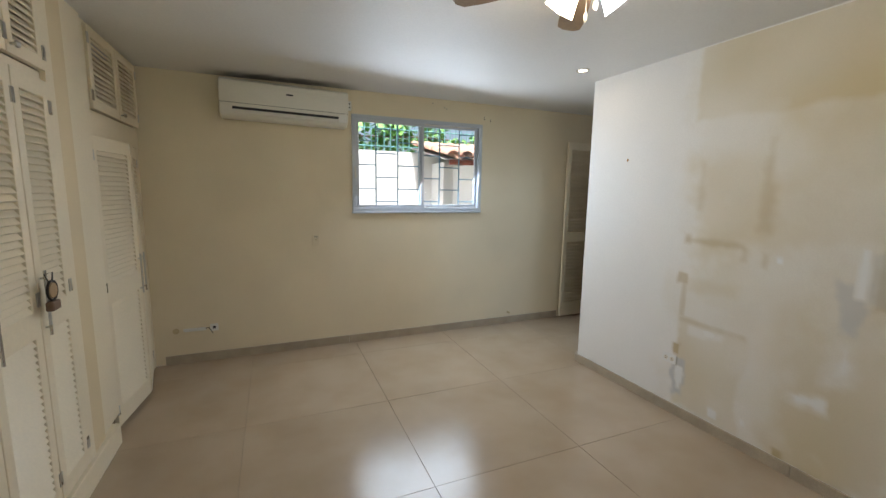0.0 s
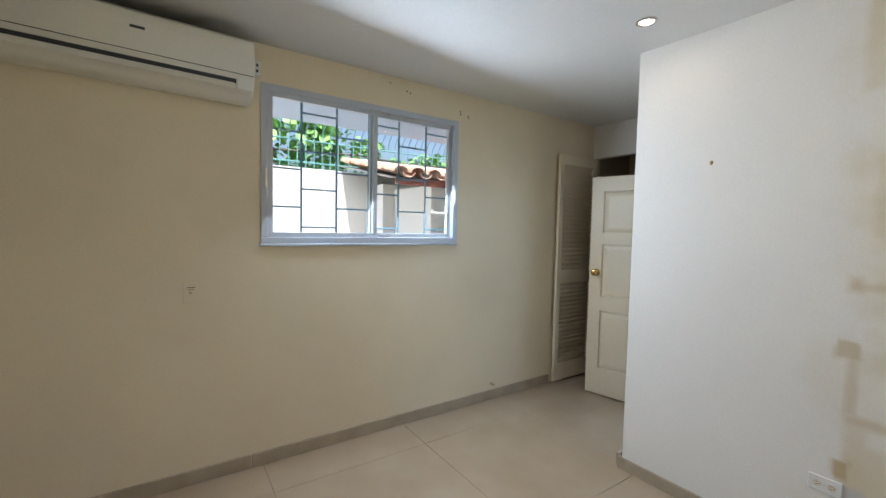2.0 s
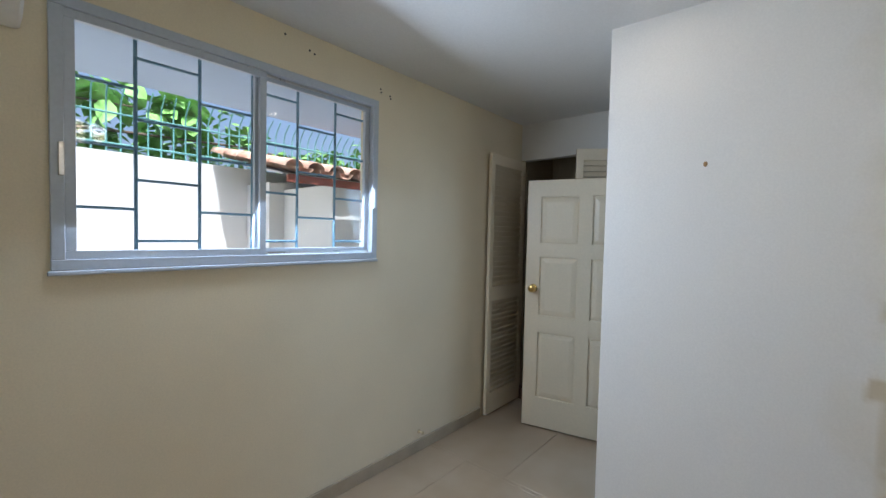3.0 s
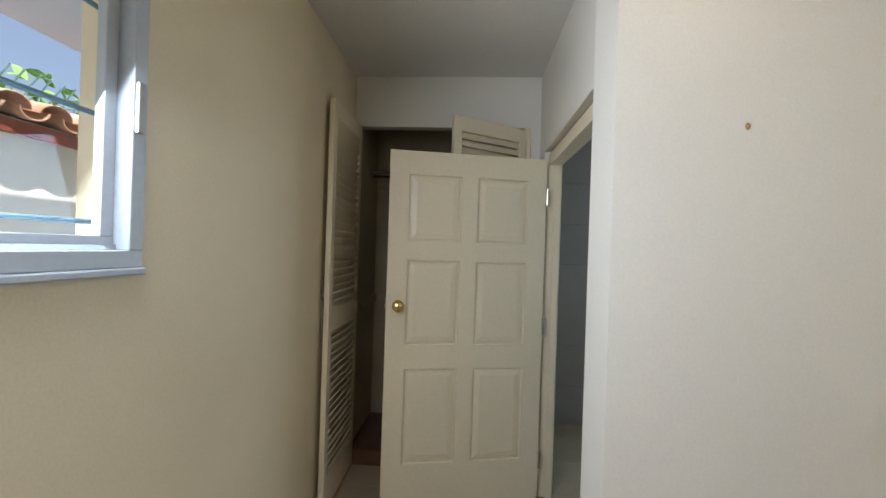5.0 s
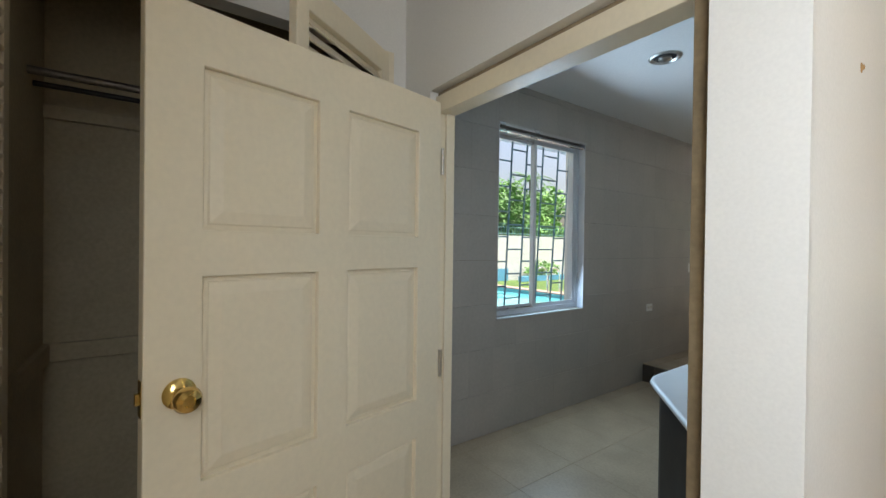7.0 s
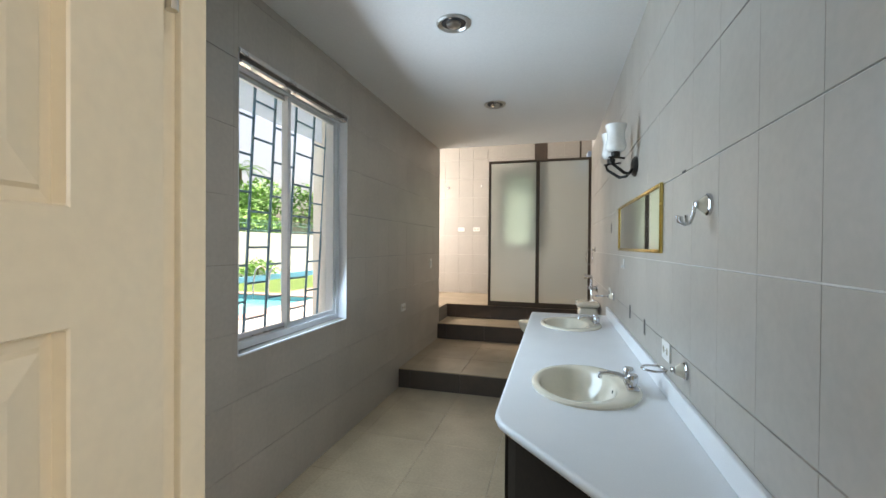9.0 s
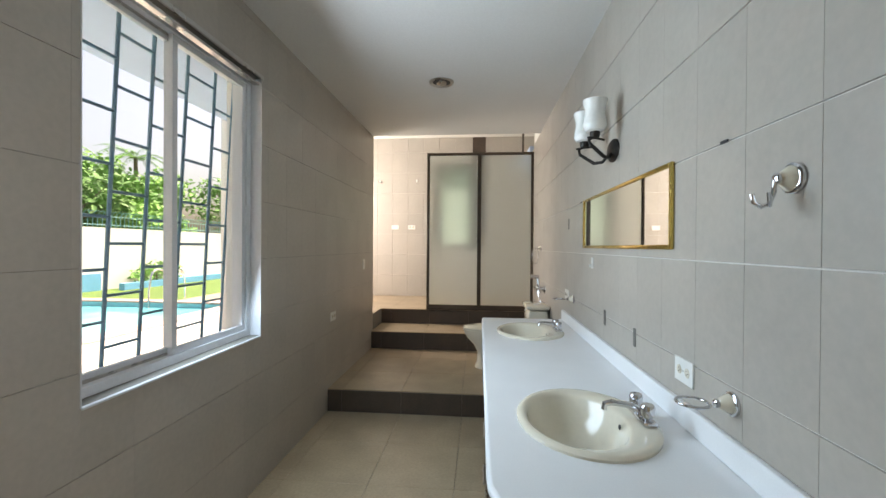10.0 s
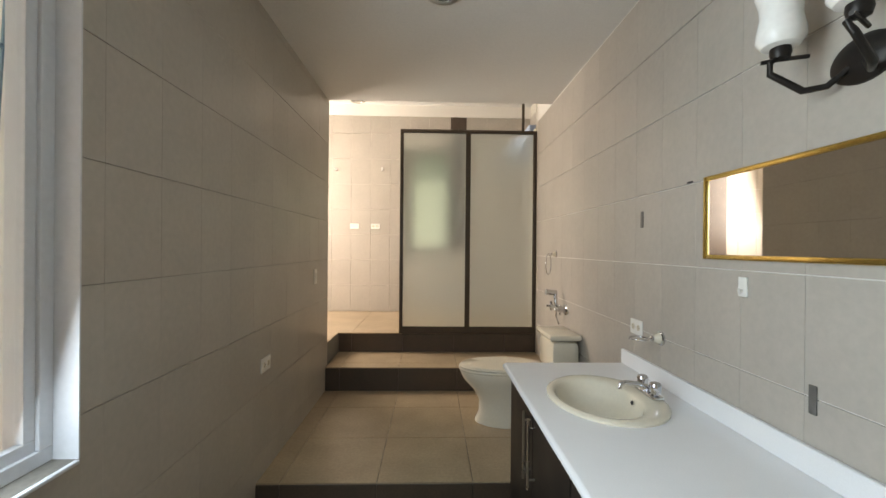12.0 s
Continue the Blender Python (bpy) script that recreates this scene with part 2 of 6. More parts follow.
def tube(pts, r, seg=10, bm=None, cap=True):
    """A round bar along a line of points; r may be one radius or one for each point."""
    bm = bm or bmesh.new()
    pts = [Vector(p) for p in pts]
    rs = r if isinstance(r, (list, tuple)) else [r] * len(pts)
    rings, up = [], None
    for i, p in enumerate(pts):
        d = (pts[min(i + 1, len(pts) - 1)] - pts[max(i - 1, 0)]).normalized()
        if up is None:
            up = d.orthogonal().normalized()
        up = (up - d * up.dot(d)).normalized()
        side = d.cross(up)
        rings.append([bm.verts.new(p + rs[i] * (math.cos(2 * math.pi * k / seg) * up + math.sin(2 * math.pi * k / seg) * side)) for k in range(seg)])
    for a, b in zip(rings, rings[1:]):
        for k in range(seg):
            bm.faces.new((a[k], a[(k + 1) % seg], b[(k + 1) % seg], b[k]))
    if cap:
        bm.faces.new(rings[0][::-1]), bm.faces.new(rings[-1])
    return bm


def arc(center, r, a0, a1, n, ax=(1, 0, 0), ay=(0, 0, 1)):
    c, ax, ay = Vector(center), Vector(ax), Vector(ay)
    return [c + r * (math.cos(radians(a0 + (a1 - a0) * i / n)) * ax + math.sin(radians(a0 + (a1 - a0) * i / n)) * ay) for i in range(n + 1)]


def tile_mesh(name, w, h, d, material, edge=0.0015):
    """One tile, w by h, its face towards +z, its back open, with eased edges."""
    bm = bmesh.new()
    a = [bm.verts.new((sx * w / 2, sy * h / 2, 0)) for sx, sy in ((-1, -1), (1, -1), (1, 1), (-1, 1))]
    b = [bm.verts.new((sx * w / 2, sy * h / 2, d - edge)) for sx, sy in ((-1, -1), (1, -1), (1, 1), (-1, 1))]
    c = [bm.verts.new((sx * (w / 2 - edge), sy * (h / 2 - edge), d)) for sx, sy in ((-1, -1), (1, -1), (1, 1), (-1, 1))]
    for i in range(4):
        j = (i + 1) % 4
        bm.faces.new((a[i], a[j], b[j], b[i])), bm.faces.new((b[i], b[j], c[j], c[i]))
    bm.faces.new(c)
    me = bpy.data.meshes.new(name)
    bm.to_mesh(me)
    bm.free()
    me.materials.append(material)
    return me


TILES = {}


def lay(parent, name, origin, u, v, us, vs, gap_u, gap_v, d, material, trim=(), edge=0.0015):
    """Tiles between the joint lines us and vs (metres along u and v from origin); cut where a hole in trim (u0, u1, v0, v1) takes a bite."""
    u, v, origin = Vector(u), Vector(v), Vector(origin)
    basis = Matrix((u, v, u.cross(v))).transposed().to_4x4()
    inv = world_of(parent).inverted()
    for u0, u1 in zip(us, us[1:]):
        for v0, v1 in zip(vs, vs[1:]):
            cells = [(u0, u1, v0, v1)]
            for h0, h1, k0, k1 in trim:
                nxt = []
                for a0, a1, b0, b1 in cells:
                    if a1 <= h0 or a0 >= h1 or b1 <= k0 or b0 >= k1:
                        nxt.append((a0, a1, b0, b1))
                        continue
                    if a0 < h0: nxt.append((a0, h0, b0, b1))
                    if a1 > h1: nxt.append((h1, a1, b0, b1))
                    m0, m1 = max(a0, h0), min(a1, h1)
                    if b0 < k0: nxt.append((m0, m1, b0, k0))
                    if b1 > k1: nxt.append((m0, m1, k1, b1))
                cells = nxt
            for a0, a1, b0, b1 in cells:
                w, h = a1 - a0 - gap_u, b1 - b0 - gap_v
                if w < 0.012 or h < 0.012:
                    continue
                key = (name, round(w, 4), round(h, 4), material.name, edge)
                if key not in TILES:
                    TILES[key] = tile_mesh(name, w, h, d, material, edge)
                ob = new(name, TILES[key])
                ob.parent, ob.matrix_parent_inverse = parent, inv
                wob = Matrix.Rotation(random.uniform(-0.0012, 0.0012), 4, "X") @ Matrix.Rotation(random.uniform(-0.0012, 0.0012), 4, "Y")
                ob.matrix_basis = Matrix.Translation(origin + u * (a0 + a1) / 2 + v * (b0 + b1) / 2) @ basis @ wob


def steps(start, stop, pitch, lo, hi):
    """Joint lines through start at the given pitch, kept between lo and hi with cut ends."""
    k = math.floor((lo - start) / pitch) + 1
    out = [lo]
    while start + k * pitch < hi - 0.004:
        if start + k * pitch > lo + 0.004:
            out.append(start + k * pitch)
        k += 1
    return out + [hi]


def structure(name, bm, material, label, category, smooth=False):
    return tagged(part(name, bm, material, smooth=smooth), label, category, kind="structure")


def lattice(xs, zs, y0, y1, hole, m=None, bevel=0.0):
    """One connected slab in the xz plane with rectangular holes; hole(i, j) says which cells are open."""
    bm = bmesh.new()
    vs = {}

    def v(i, j, k):
        if (i, j, k) not in vs:
            vs[i, j, k] = bm.verts.new((xs[i], (y0, y1)[k], zs[j]))
        return vs[i, j, k]
    ni, nj = len(xs) - 1, len(zs) - 1

    def solid(i, j):
        return 0 <= i < ni and 0 <= j < nj and not hole(i, j)
    for i in range(ni):
        for j in range(nj):
            if not solid(i, j):
                continue
            bm.faces.new((v(i, j, 0), v(i + 1, j, 0), v(i + 1, j + 1, 0), v(i, j + 1, 0)))
            bm.faces.new((v(i, j + 1, 1), v(i + 1, j + 1, 1), v(i + 1, j, 1), v(i, j, 1)))
            for di, dj, a, b in ((-1, 0, (i, j), (i, j + 1)), (1, 0, (i + 1, j + 1), (i + 1, j)), (0, -1, (i + 1, j), (i, j)), (0, 1, (i, j + 1), (i + 1, j + 1))):
                if not solid(i + di, j + dj):
                    bm.faces.new((v(*a, 0), v(*b, 0), v(*b, 1), v(*a, 1)))
    bmesh.ops.recalc_face_normals(bm, faces=bm.faces)
    if bevel:
        es = [e for e in bm.edges if len(e.link_faces) == 2 and e.calc_face_angle() > 1.0]
        bmesh.ops.bevel(bm, geom=es, offset=bevel, segments=1, affect="EDGES")
    if m is not None:
        bmesh.ops.transform(bm, matrix=m, verts=bm.verts)
    return bm


# ---- structure ----
SX, BX, EX = 3.010, 3.159, 5.228                 # stub wall face, bathroom west and east wall backing
CZ, BZ, DZ = 2.65, 2.85, 3.50                    # ceilings: bedroom, bathroom, raised shower end
WIN_N = (1.045, 2.545, 1.425, 2.415)             # bedroom window: x, z
WIN_E = (0.125, 1.255, 0.92, 2.49)               # bathroom window: y, z

wall_north = structure("wall_north", boxes(
    (-1.45, WIN_N[0], NY, NY + 0.16, 0, 2.8), (WIN_N[1], 5.1, NY, NY + 0.16, 0, 2.8),
    (WIN_N[0], WIN_N[1], NY, NY + 0.16, 0, WIN_N[2]), (WIN_N[0], WIN_N[1], NY, NY + 0.16, WIN_N[3], 2.8)), CREAM,
    "cream painted plaster wall with a sliding window", "wall")
LEAN = 0.02                                      # the scraped wall runs slightly out of square


def face_x(y):
    return SX + LEAN * (2.637 - y)


def skew(bm):
    for v in bm.verts:
        if v.co.x < SX + 0.021:
            v.co.x += LEAN * (2.637 - v.co.y)
            v.co.y -= 0.032 if v.co.y > 2.6 else 0
    return bm


wall_stub = structure("wall_stub", skew(boxes((SX, BX, -3.0, 2.637, 0, 3.7))), WHITE_WALL,
                      "off-white plaster wall with yellow scraped patches", "wall")
wall_door = structure("wall_door", boxes((3.159, 4.15, 2.53, 2.637, 2.110, 3.7), (4.15, 5.39, 2.53, 2.637, 0, 3.7)), WHITE_WALL,
                      "off-white wall with the bathroom doorway", "wall")
wall_closet_header = structure("wall_closet_header", boxes((4.345, 4.42, 2.637, NY, 2.31, CZ), (4.345, 4.42, 2.637, 2.715, 0, 2.31)), WHITE_WALL,
                               "white wall above the alcove closet", "wall")
wall_south = structure("wall_south", boxes((-1.45, 0.3, -3.2, -3.05, 0, 2.8), (2.2, SX + 0.15, -3.2, -3.05, 0, 2.8),
                                           (0.3, 2.2, -3.2, -3.05, 2.3, 2.8), (0.3, 2.2, -3.2, -3.05, 0, 0.6)), CREAM,
                       "cream painted wall with a wide window", "wall")
wall_west = structure("wall_west", boxes((-1.45, -1.3, -3.05, NY, 0, 2.8)), CREAM, "cream plaster wall behind the closets", "wall")
ceiling_bedroom = structure("ceiling_bedroom", boxes((-1.3, SX + 0.12, -3.05, NY, CZ, CZ + 0.1), (SX + 0.12, 5.1, 2.637, NY, CZ, CZ + 0.1)), CEIL,
                            "off-white painted ceiling", "ceiling")

floor_bedroom = structure("floor_bedroom", boxes((-1.3, SX + 0.12, -3.05, NY, -0.12, -0.006), (SX + 0.12, 4.345, 2.637, NY, -0.12, -0.006)), FLOOR_GROUT,
                          "polished beige terrazzo slab floor", "floor")
closet_floor = structure("floor_closet", boxes((4.345, 5.1, 2.637, NY, -0.12, 0.10)), CLOSET_FLOOR, "red-brown closet floor", "floor")

# bathroom shell
wall_bath_east = structure("wall_bath_east", boxes(
    (EX, EX + 0.16, WIN_E[1], 2.53, 0, 3.7), (EX, EX + 0.16, -2.52, WIN_E[0], 0, 3.7),
    (EX, EX + 0.16, WIN_E[0], WIN_E[1], 0, WIN_E[2]), (EX, EX + 0.16, WIN_E[0], WIN_E[1], WIN_E[3], 3.7)), BATH_GROUT,
    "beige tiled bathroom wall with a barred window", "wall")
OUT = EX + 0.161
wall_bath_outer = structure("wall_bath_outer", lattice([0, 2.53 - WIN_E[1], 2.53 - WIN_E[0], 5.05], [-0.14, WIN_E[2] - 0.02, WIN_E[3] + 0.01, 3.7], 0, 0.055,
                                                        lambda i, j: i == 1 and j == 1, Matrix(((0, 1, 0, OUT), (-1, 0, 0, 2.53), (0, 0, 1, 0), (0, 0, 0, 1)))), CONCRETE,
                            "white peeling outer render round the bathroom window", "wall")
wall_bath_west = structure("wall_bath_west", boxes((3.05, BX + 0.0005, -3.05, -3.0, 0, 3.7), (2.73, 2.885, -4.45, -3.0, 0, 3.7), (2.885, 3.05, -3.05, -3.0, 0, 3.7)), LIGHT_GROUT,
                           "tiled wall at the shower", "wall")
wall_bath_south = structure("wall_bath_south", boxes((2.73, 4.012, -4.62, -4.46, 0.4, 3.7), (4.558, 7.2, -4.62, -4.46, 0.4, 3.7), (4.012, 4.558, -4.62, -4.46, 0.4, 1.491), (4.012, 4.558, -4.62, -4.46, 2.819, 3.7)), LIGHT_GROUT, "beige tiled wall at the back of the shower", "wall")
wall_dressing = structure("wall_dressing", boxes((5.388, 7.0, -2.52, -2.37, 0, 3.7), (7.0, 7.15, -4.46, -4.2, 0.4, 3.7), (7.0, 7.15, -3.0, -2.37, 0.4, 3.7),
                                                 (7.0, 7.15, -4.2, -3.0, 0.4, 1.5), (7.0, 7.15, -4.2, -3.0, 2.9, 3.7)), WHITE_WALL,
                          "white wall of the raised end with a window", "wall")
ceiling_bath = structure("ceiling_bath", boxes((BX, EX, -2.50, 2.53, BZ, BZ + 0.12), (BX, EX, -2.50, -2.38, BZ + 0.12, 3.7)), CEIL, "off-white painted bathroom ceiling", "ceiling")
ceiling_shower = structure("ceiling_shower", boxes((2.73, 7.15, -4.46, -2.38, DZ, DZ + 0.1)), CEIL, "off-white ceiling over the shower", "ceiling")
floor_bath = structure("floor_bath", boxes((BX, EX, -1.02, 2.637, -0.12, -0.006)), BATH_GROUT, "beige tiled bathroom floor", "floor")

# three tiled steps up to the shower
step_data = ((-1.0, -2.46, 0.0, 0.198, BX, EX), (-2.46, -3.02, 0.198, 0.41, BX, EX), (-3.02, -4.46, 0.41, 0.61, 2.885, 7.0))
step_obs = []
for k, (y0, y1, z0, z1, xa, xb) in enumerate(step_data):
    specs = [(xa, xb, y1, y0 - 0.008, -0.1, z1 - 0.008)]
    if k == 2:
        specs.append((5.236, 7.0, y0, -2.52, -0.1, z1 - 0.008))
    step_obs.append(structure("step", boxes(*specs), BATH_GROUT, "bathroom step of beige tile with a dark brown riser", "step"))

# baseboards
bb = boxes((-0.70, 0.985, NY - 0.016, NY, 0, 0.085), (0.988, 3.74, NY - 0.016, NY, 0, 0.085), bevel=0.003)
structure("baseboard_north", bb, BASEB, "grey-beige stone baseboard", "baseboard")
bb = boxes((SX - 0.016, SX, -3.0, 0.80, 0, 0.075), (SX - 0.016, SX, 0.803, 2.637, 0, 0.075), (SX + 0.021, 3.155, 2.637, 2.661, 0, 0.075), (SX - 0.016, SX + 0.02, 2.6375, 2.661, 0, 0.075), bevel=0.003)
structure("baseboard_stub", skew(bb), BASEB, "grey-beige stone baseboard below the scraped wall", "baseboard")


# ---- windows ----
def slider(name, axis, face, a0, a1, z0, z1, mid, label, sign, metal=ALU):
    """A two-leaf sliding window. axis: the wall's running axis; face: the inner plane; sign: the way out."""
    def b(s):
        (p0, p1, q0, q1, h0, h1) = s
        q0, q1 = sorted((face + sign * q0, face + sign * q1))
        return (p0, p1, q0, q1, h0, h1) if axis == "x" else (q0, q1, p0, p1, h0, h1)
    c = ((a0 + a1) / 2, face, z0) if axis == "x" else (face, (a0 + a1) / 2, z0)
    w = thing(name, c, label, "window", kind="structure")
    f = 0.04
    part("window_frame", boxes(*map(b, ((a0, a1, -0.006, 0.09, z1 - f, z1), (a0, a1, -0.006, 0.09, z0, z0 + f),
                                       (a0, a0 + f, -0.006, 0.09, z0 + f, z1 - f), (a1 - f, a1, -0.006, 0.09, z0 + f, z1 - f))), bevel=0.003), metal, w)
    part("track", boxes(*map(b, ((a0 + f, a1 - f, 0.028, 0.034, z0 + f, z0 + f + 0.012), (a0 + f, a1 - f, 0.028, 0.034, z1 - f - 0.012, z1 - f)))), STEEL, w)
    for l0, l1, q in ((a0 + f, mid + 0.022, 0.004), (mid - 0.022, a1 - f, 0.036)):
        s = 0.032
        leaf = part("sash", boxes(*map(b, ((l0, l1, q, q + 0.024, z1 - f - s, z1 - f), (l0, l1, q, q + 0.024, z0 + f, z0 + f + s),
                                          (l0, l0 + s, q, q + 0.024, z0 + f + s, z1 - f - s), (l1 - s, l1, q, q + 0.024, z0 + f + s, z1 - f - s))), bevel=0.002), metal, w)
        p = part("pane", boxes(b((l0 + s, l1 - s, q + 0.010, q + 0.014, z0 + f + s, z1 - f - s))), PANE, leaf)
        p.visible_shadow = False
    return w, b


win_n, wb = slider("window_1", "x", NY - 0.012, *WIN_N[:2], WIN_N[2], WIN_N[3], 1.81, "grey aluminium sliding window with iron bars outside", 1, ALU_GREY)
part("window_sill", boxes(wb((WIN_N[0] - 0.01, WIN_N[1] + 0.004, -0.014, 0.0, WIN_N[2] - 0.018, WIN_N[2] - 0.001)), bevel=0.004), ALU_GREY, win_n)
for lx, lz in ((1.075, 1.83), (2.515, 1.80)):
    part("latch", boxes(wb((lx - 0.009, lx + 0.009, -0.018, -0.007, lz - 0.06, lz + 0.06)), bevel=0.003), STEEL, win_n)
win_e, wb = slider("window_2", "y", EX - 0.004 + 0.07, *WIN_E[:2], WIN_E[2], WIN_E[3], 0.73, "tall white aluminium sliding window with blue bars", 1)
part("window_sill", boxes((EX - 0.012, EX + 0.066, WIN_E[0], WIN_E[1], WIN_E[2] - 0.012, WIN_E[2] - 0.001), bevel=0.003), ALU, win_e)
part("reveal", boxes((EX - 0.008, EX + 0.064, WIN_E[0] - 0.004, WIN_E[0] + 0.001, WIN_E[2], WIN_E[3]), (EX - 0.008, EX + 0.064, WIN_E[1] - 0.001, WIN_E[1] + 0.004, WIN_E[2], WIN_E[3])), ALU, win_e)
part("curtain_rail", boxes((EX - 0.018, EX - 0.008, WIN_E[0] - 0.01, WIN_E[1] + 0.01, WIN_E[3] - 0.005, WIN_E[3] + 0.02), (EX - 0.008, EX + 0.03, WIN_E[0] + 0.02, WIN_E[1] - 0.02, WIN_E[3] - 0.045, WIN_E[3] - 0.03), bevel=0.002), STEEL, win_e)


def bars(name, label, axis, plane, verts, z0, z1, rows_a, rows_b, r, belly=0.0):
    """A window grille of uprights and staggered rungs."""
    g = thing(name, (verts[0], plane, z0) if axis == "x" else (plane, verts[0], z0), label, "window grille")
    def at(a, z):
        out = belly * (z1 - z) / (z1 - z0)
        return (a, plane + out, z) if axis == "x" else (plane + out, a, z)
    for v in verts[0 if belly else 1:-1]:
        zs = [z0, z1]
        part("upright", tube([at(v, z) for z in zs], r, 6), GRILLE, g)
    for i, (u, v) in enumerate(zip(verts, verts[1:])):
        for z in (rows_a if i % 2 == 0 else rows_b):
            part("rung", tube([at(u, z), at(v, z)], r * 0.85, 6), GRILLE, g)
    return g


bars("window_grille", "blue-grey iron bars in a brick pattern outside the bedroom window", "x", NY + 0.10, [1.04, 1.32, 1.565, 1.81, 2.06, 2.305, 2.55],
     1.40, 2.44, (2.17, 1.92, 1.665), (2.30, 2.045, 1.79, 1.53), 0.0075)
bars("window_grille", "blue painted iron bars in a brick pattern outside the bathroom window", "y", EX + 0.175, [0.12, 0.29, 0.51, 0.73, 0.92, 1.11, 1.28],
     0.92, 2.50, [2.26 - 0.2235 * k for k in range(6)], [2.37 - 0.2235 * k for k in range(7)], 0.0085, 0.085)


# ---- doors ----
def frame_xy(p, q):
    """Local axes of an upright leaf from its hinge p to its free edge q: x along, y the face normal."""
    p, q = Vector((*p, 0)), Vector((*q, 0))
    u = (q - p).normalized()
    return Matrix.Translation(p) @ Matrix((u, Vector((0, 0, 1)).cross(u), Vector((0, 0, 1)))).transposed().to_4x4(), (q - p).length


def louvre_leaf(parent, m, w, z0, z1, th, fields, material, name="door", slat=0.040, label="", tip=1):
    """A louvred leaf: stiles, rails and tilted slats; fields: (z0, z1) of each louvred opening."""
    s = 0.055
    zs = [z0] + [v for f in fields for v in f] + [z1]
    leaf = part(name, lattice([0, s, w - s, w], zs, -th / 2, th / 2, lambda i, j: i == 1 and j % 2 == 1, m, 0.0025), material, parent, label)
    for a, b in fields:
        n = max(2, round((b - a) / slat))
        for i in range(n):
            zc = a + (i + 0.5) * (b - a) / n
            tilt = Matrix.Translation((w / 2, 0, zc)) @ Matrix.Rotation(radians(36 * tip), 4, "X")
            part("slat", boxes((-(w / 2 - s), w / 2 - s, -0.0035, 0.0035, -slat * 0.58, slat * 0.58), m=m @ tilt), material, leaf)
    return leaf


def bar_handle(parent, m, x, zc, length, out, material=STEEL, r=0.006):
    """A straight bar pull on two posts."""
    h = part("handle", tube([m @ Vector((x, out, zc - length / 2)), m @ Vector((x, out, zc + length / 2))], r, 10), material, parent, "brushed steel bar handle", True)
    for dz in (-length * 0.38, length * 0.38):
        part("post", tube([m @ Vector((x, out * 0.25, zc + dz)), m @ Vector((x, out, zc + dz))], r * 0.8, 8), material, h, smooth=True)
    return h


def panel_door(hinge, free, z0, z1):
    m, w = frame_xy(hinge, free)
    d = thing("door", (*hinge, 0), "cream painted six-panel door standing open", "door", kind="")
    th = 0.04
    st, mid = 0.115, 0.10
    xs = [0, st, w / 2 - mid / 2, w / 2 + mid / 2, w - st, w]
    zr = [z0, 0.26, 0.80, 0.94, 1.42, 1.53, 1.91, z1]
    leaf = part("leaf", lattice(xs, zr, -th / 2, th / 2, lambda i, j: i in (1, 3) and j in (1, 3, 5), m, 0.002), DOOR_PAINT, d)
    for a in (1, 3):
        for k in (1, 3, 5):
            x0, x1, c0, c1 = xs[a], xs[a + 1], zr[k], zr[k + 1]
            bm = bmesh.new()
            # raised field with sloping borders, on both faces
            for sgn in (1, -1):
                ring = []
                for inset, dep in ((0.0, 0.006), (0.012, 0.006), (0.016, 0.010), (0.045, 0.016)):
                    ring.append([bm.verts.new((x, sgn * (dep if inset else 0.004), z)) for x, z in ((x0 + inset, c0 + inset), (x1 - inset, c0 + inset), (x1 - inset, c1 - inset), (x0 + inset, c1 - inset))])
                for p, q in zip(ring, ring[1:]):
                    for i in range(4):
                        j = (i + 1) % 4
                        bm.faces.new((p[i], p[j], q[j], q[i]) if sgn < 0 else (p[j], p[i], q[i], q[j]))
                bm.faces.new(ring[-1] if sgn < 0 else ring[-1][::-1])
            bmesh.ops.transform(bm, matrix=m, verts=bm.verts)
            part("panel", bm, DOOR_PAINT, leaf)
    for sgn in (1, -1):
        km = m @ Matrix.Translation((w - 0.068, sgn * th / 2, 1.16)) @ Matrix.Rotation(radians(-90 * sgn), 4, "X")
        k = part("knob", lathe([(0, 0), (0.034, 0), (0.034, 0.004), (0.028, 0.010), (0.014, 0.014), (0.012, 0.034), (0.018, 0.040), (0.027, 0.050), (0.029, 0.060), (0.024, 0.070), (0.012, 0.074), (0.010, 0.071), (0, 0.071)], km), BRASS, d, "polished brass knob", True)
    part("latch_plate", boxes((w - 0.001, w + 0.0015, -0.012, 0.012, 1.12, 1.20), (w, w + 0.010, -0.006, 0.006, 1.148, 1.172), m=m), BRASS, d)
    for hz in (0.25, 1.05, 1.82):
        part("hinge", tube([m @ Vector((-0.006, th / 2 + 0.004, hz - 0.05)), m @ Vector((-0.006, th / 2 + 0.004, hz + 0.05))], 0.007, 8), STEEL, d, smooth=True)
    return d


panel_door((4.098, 2.637), (3.895, 3.545), 0.012, 2.045)

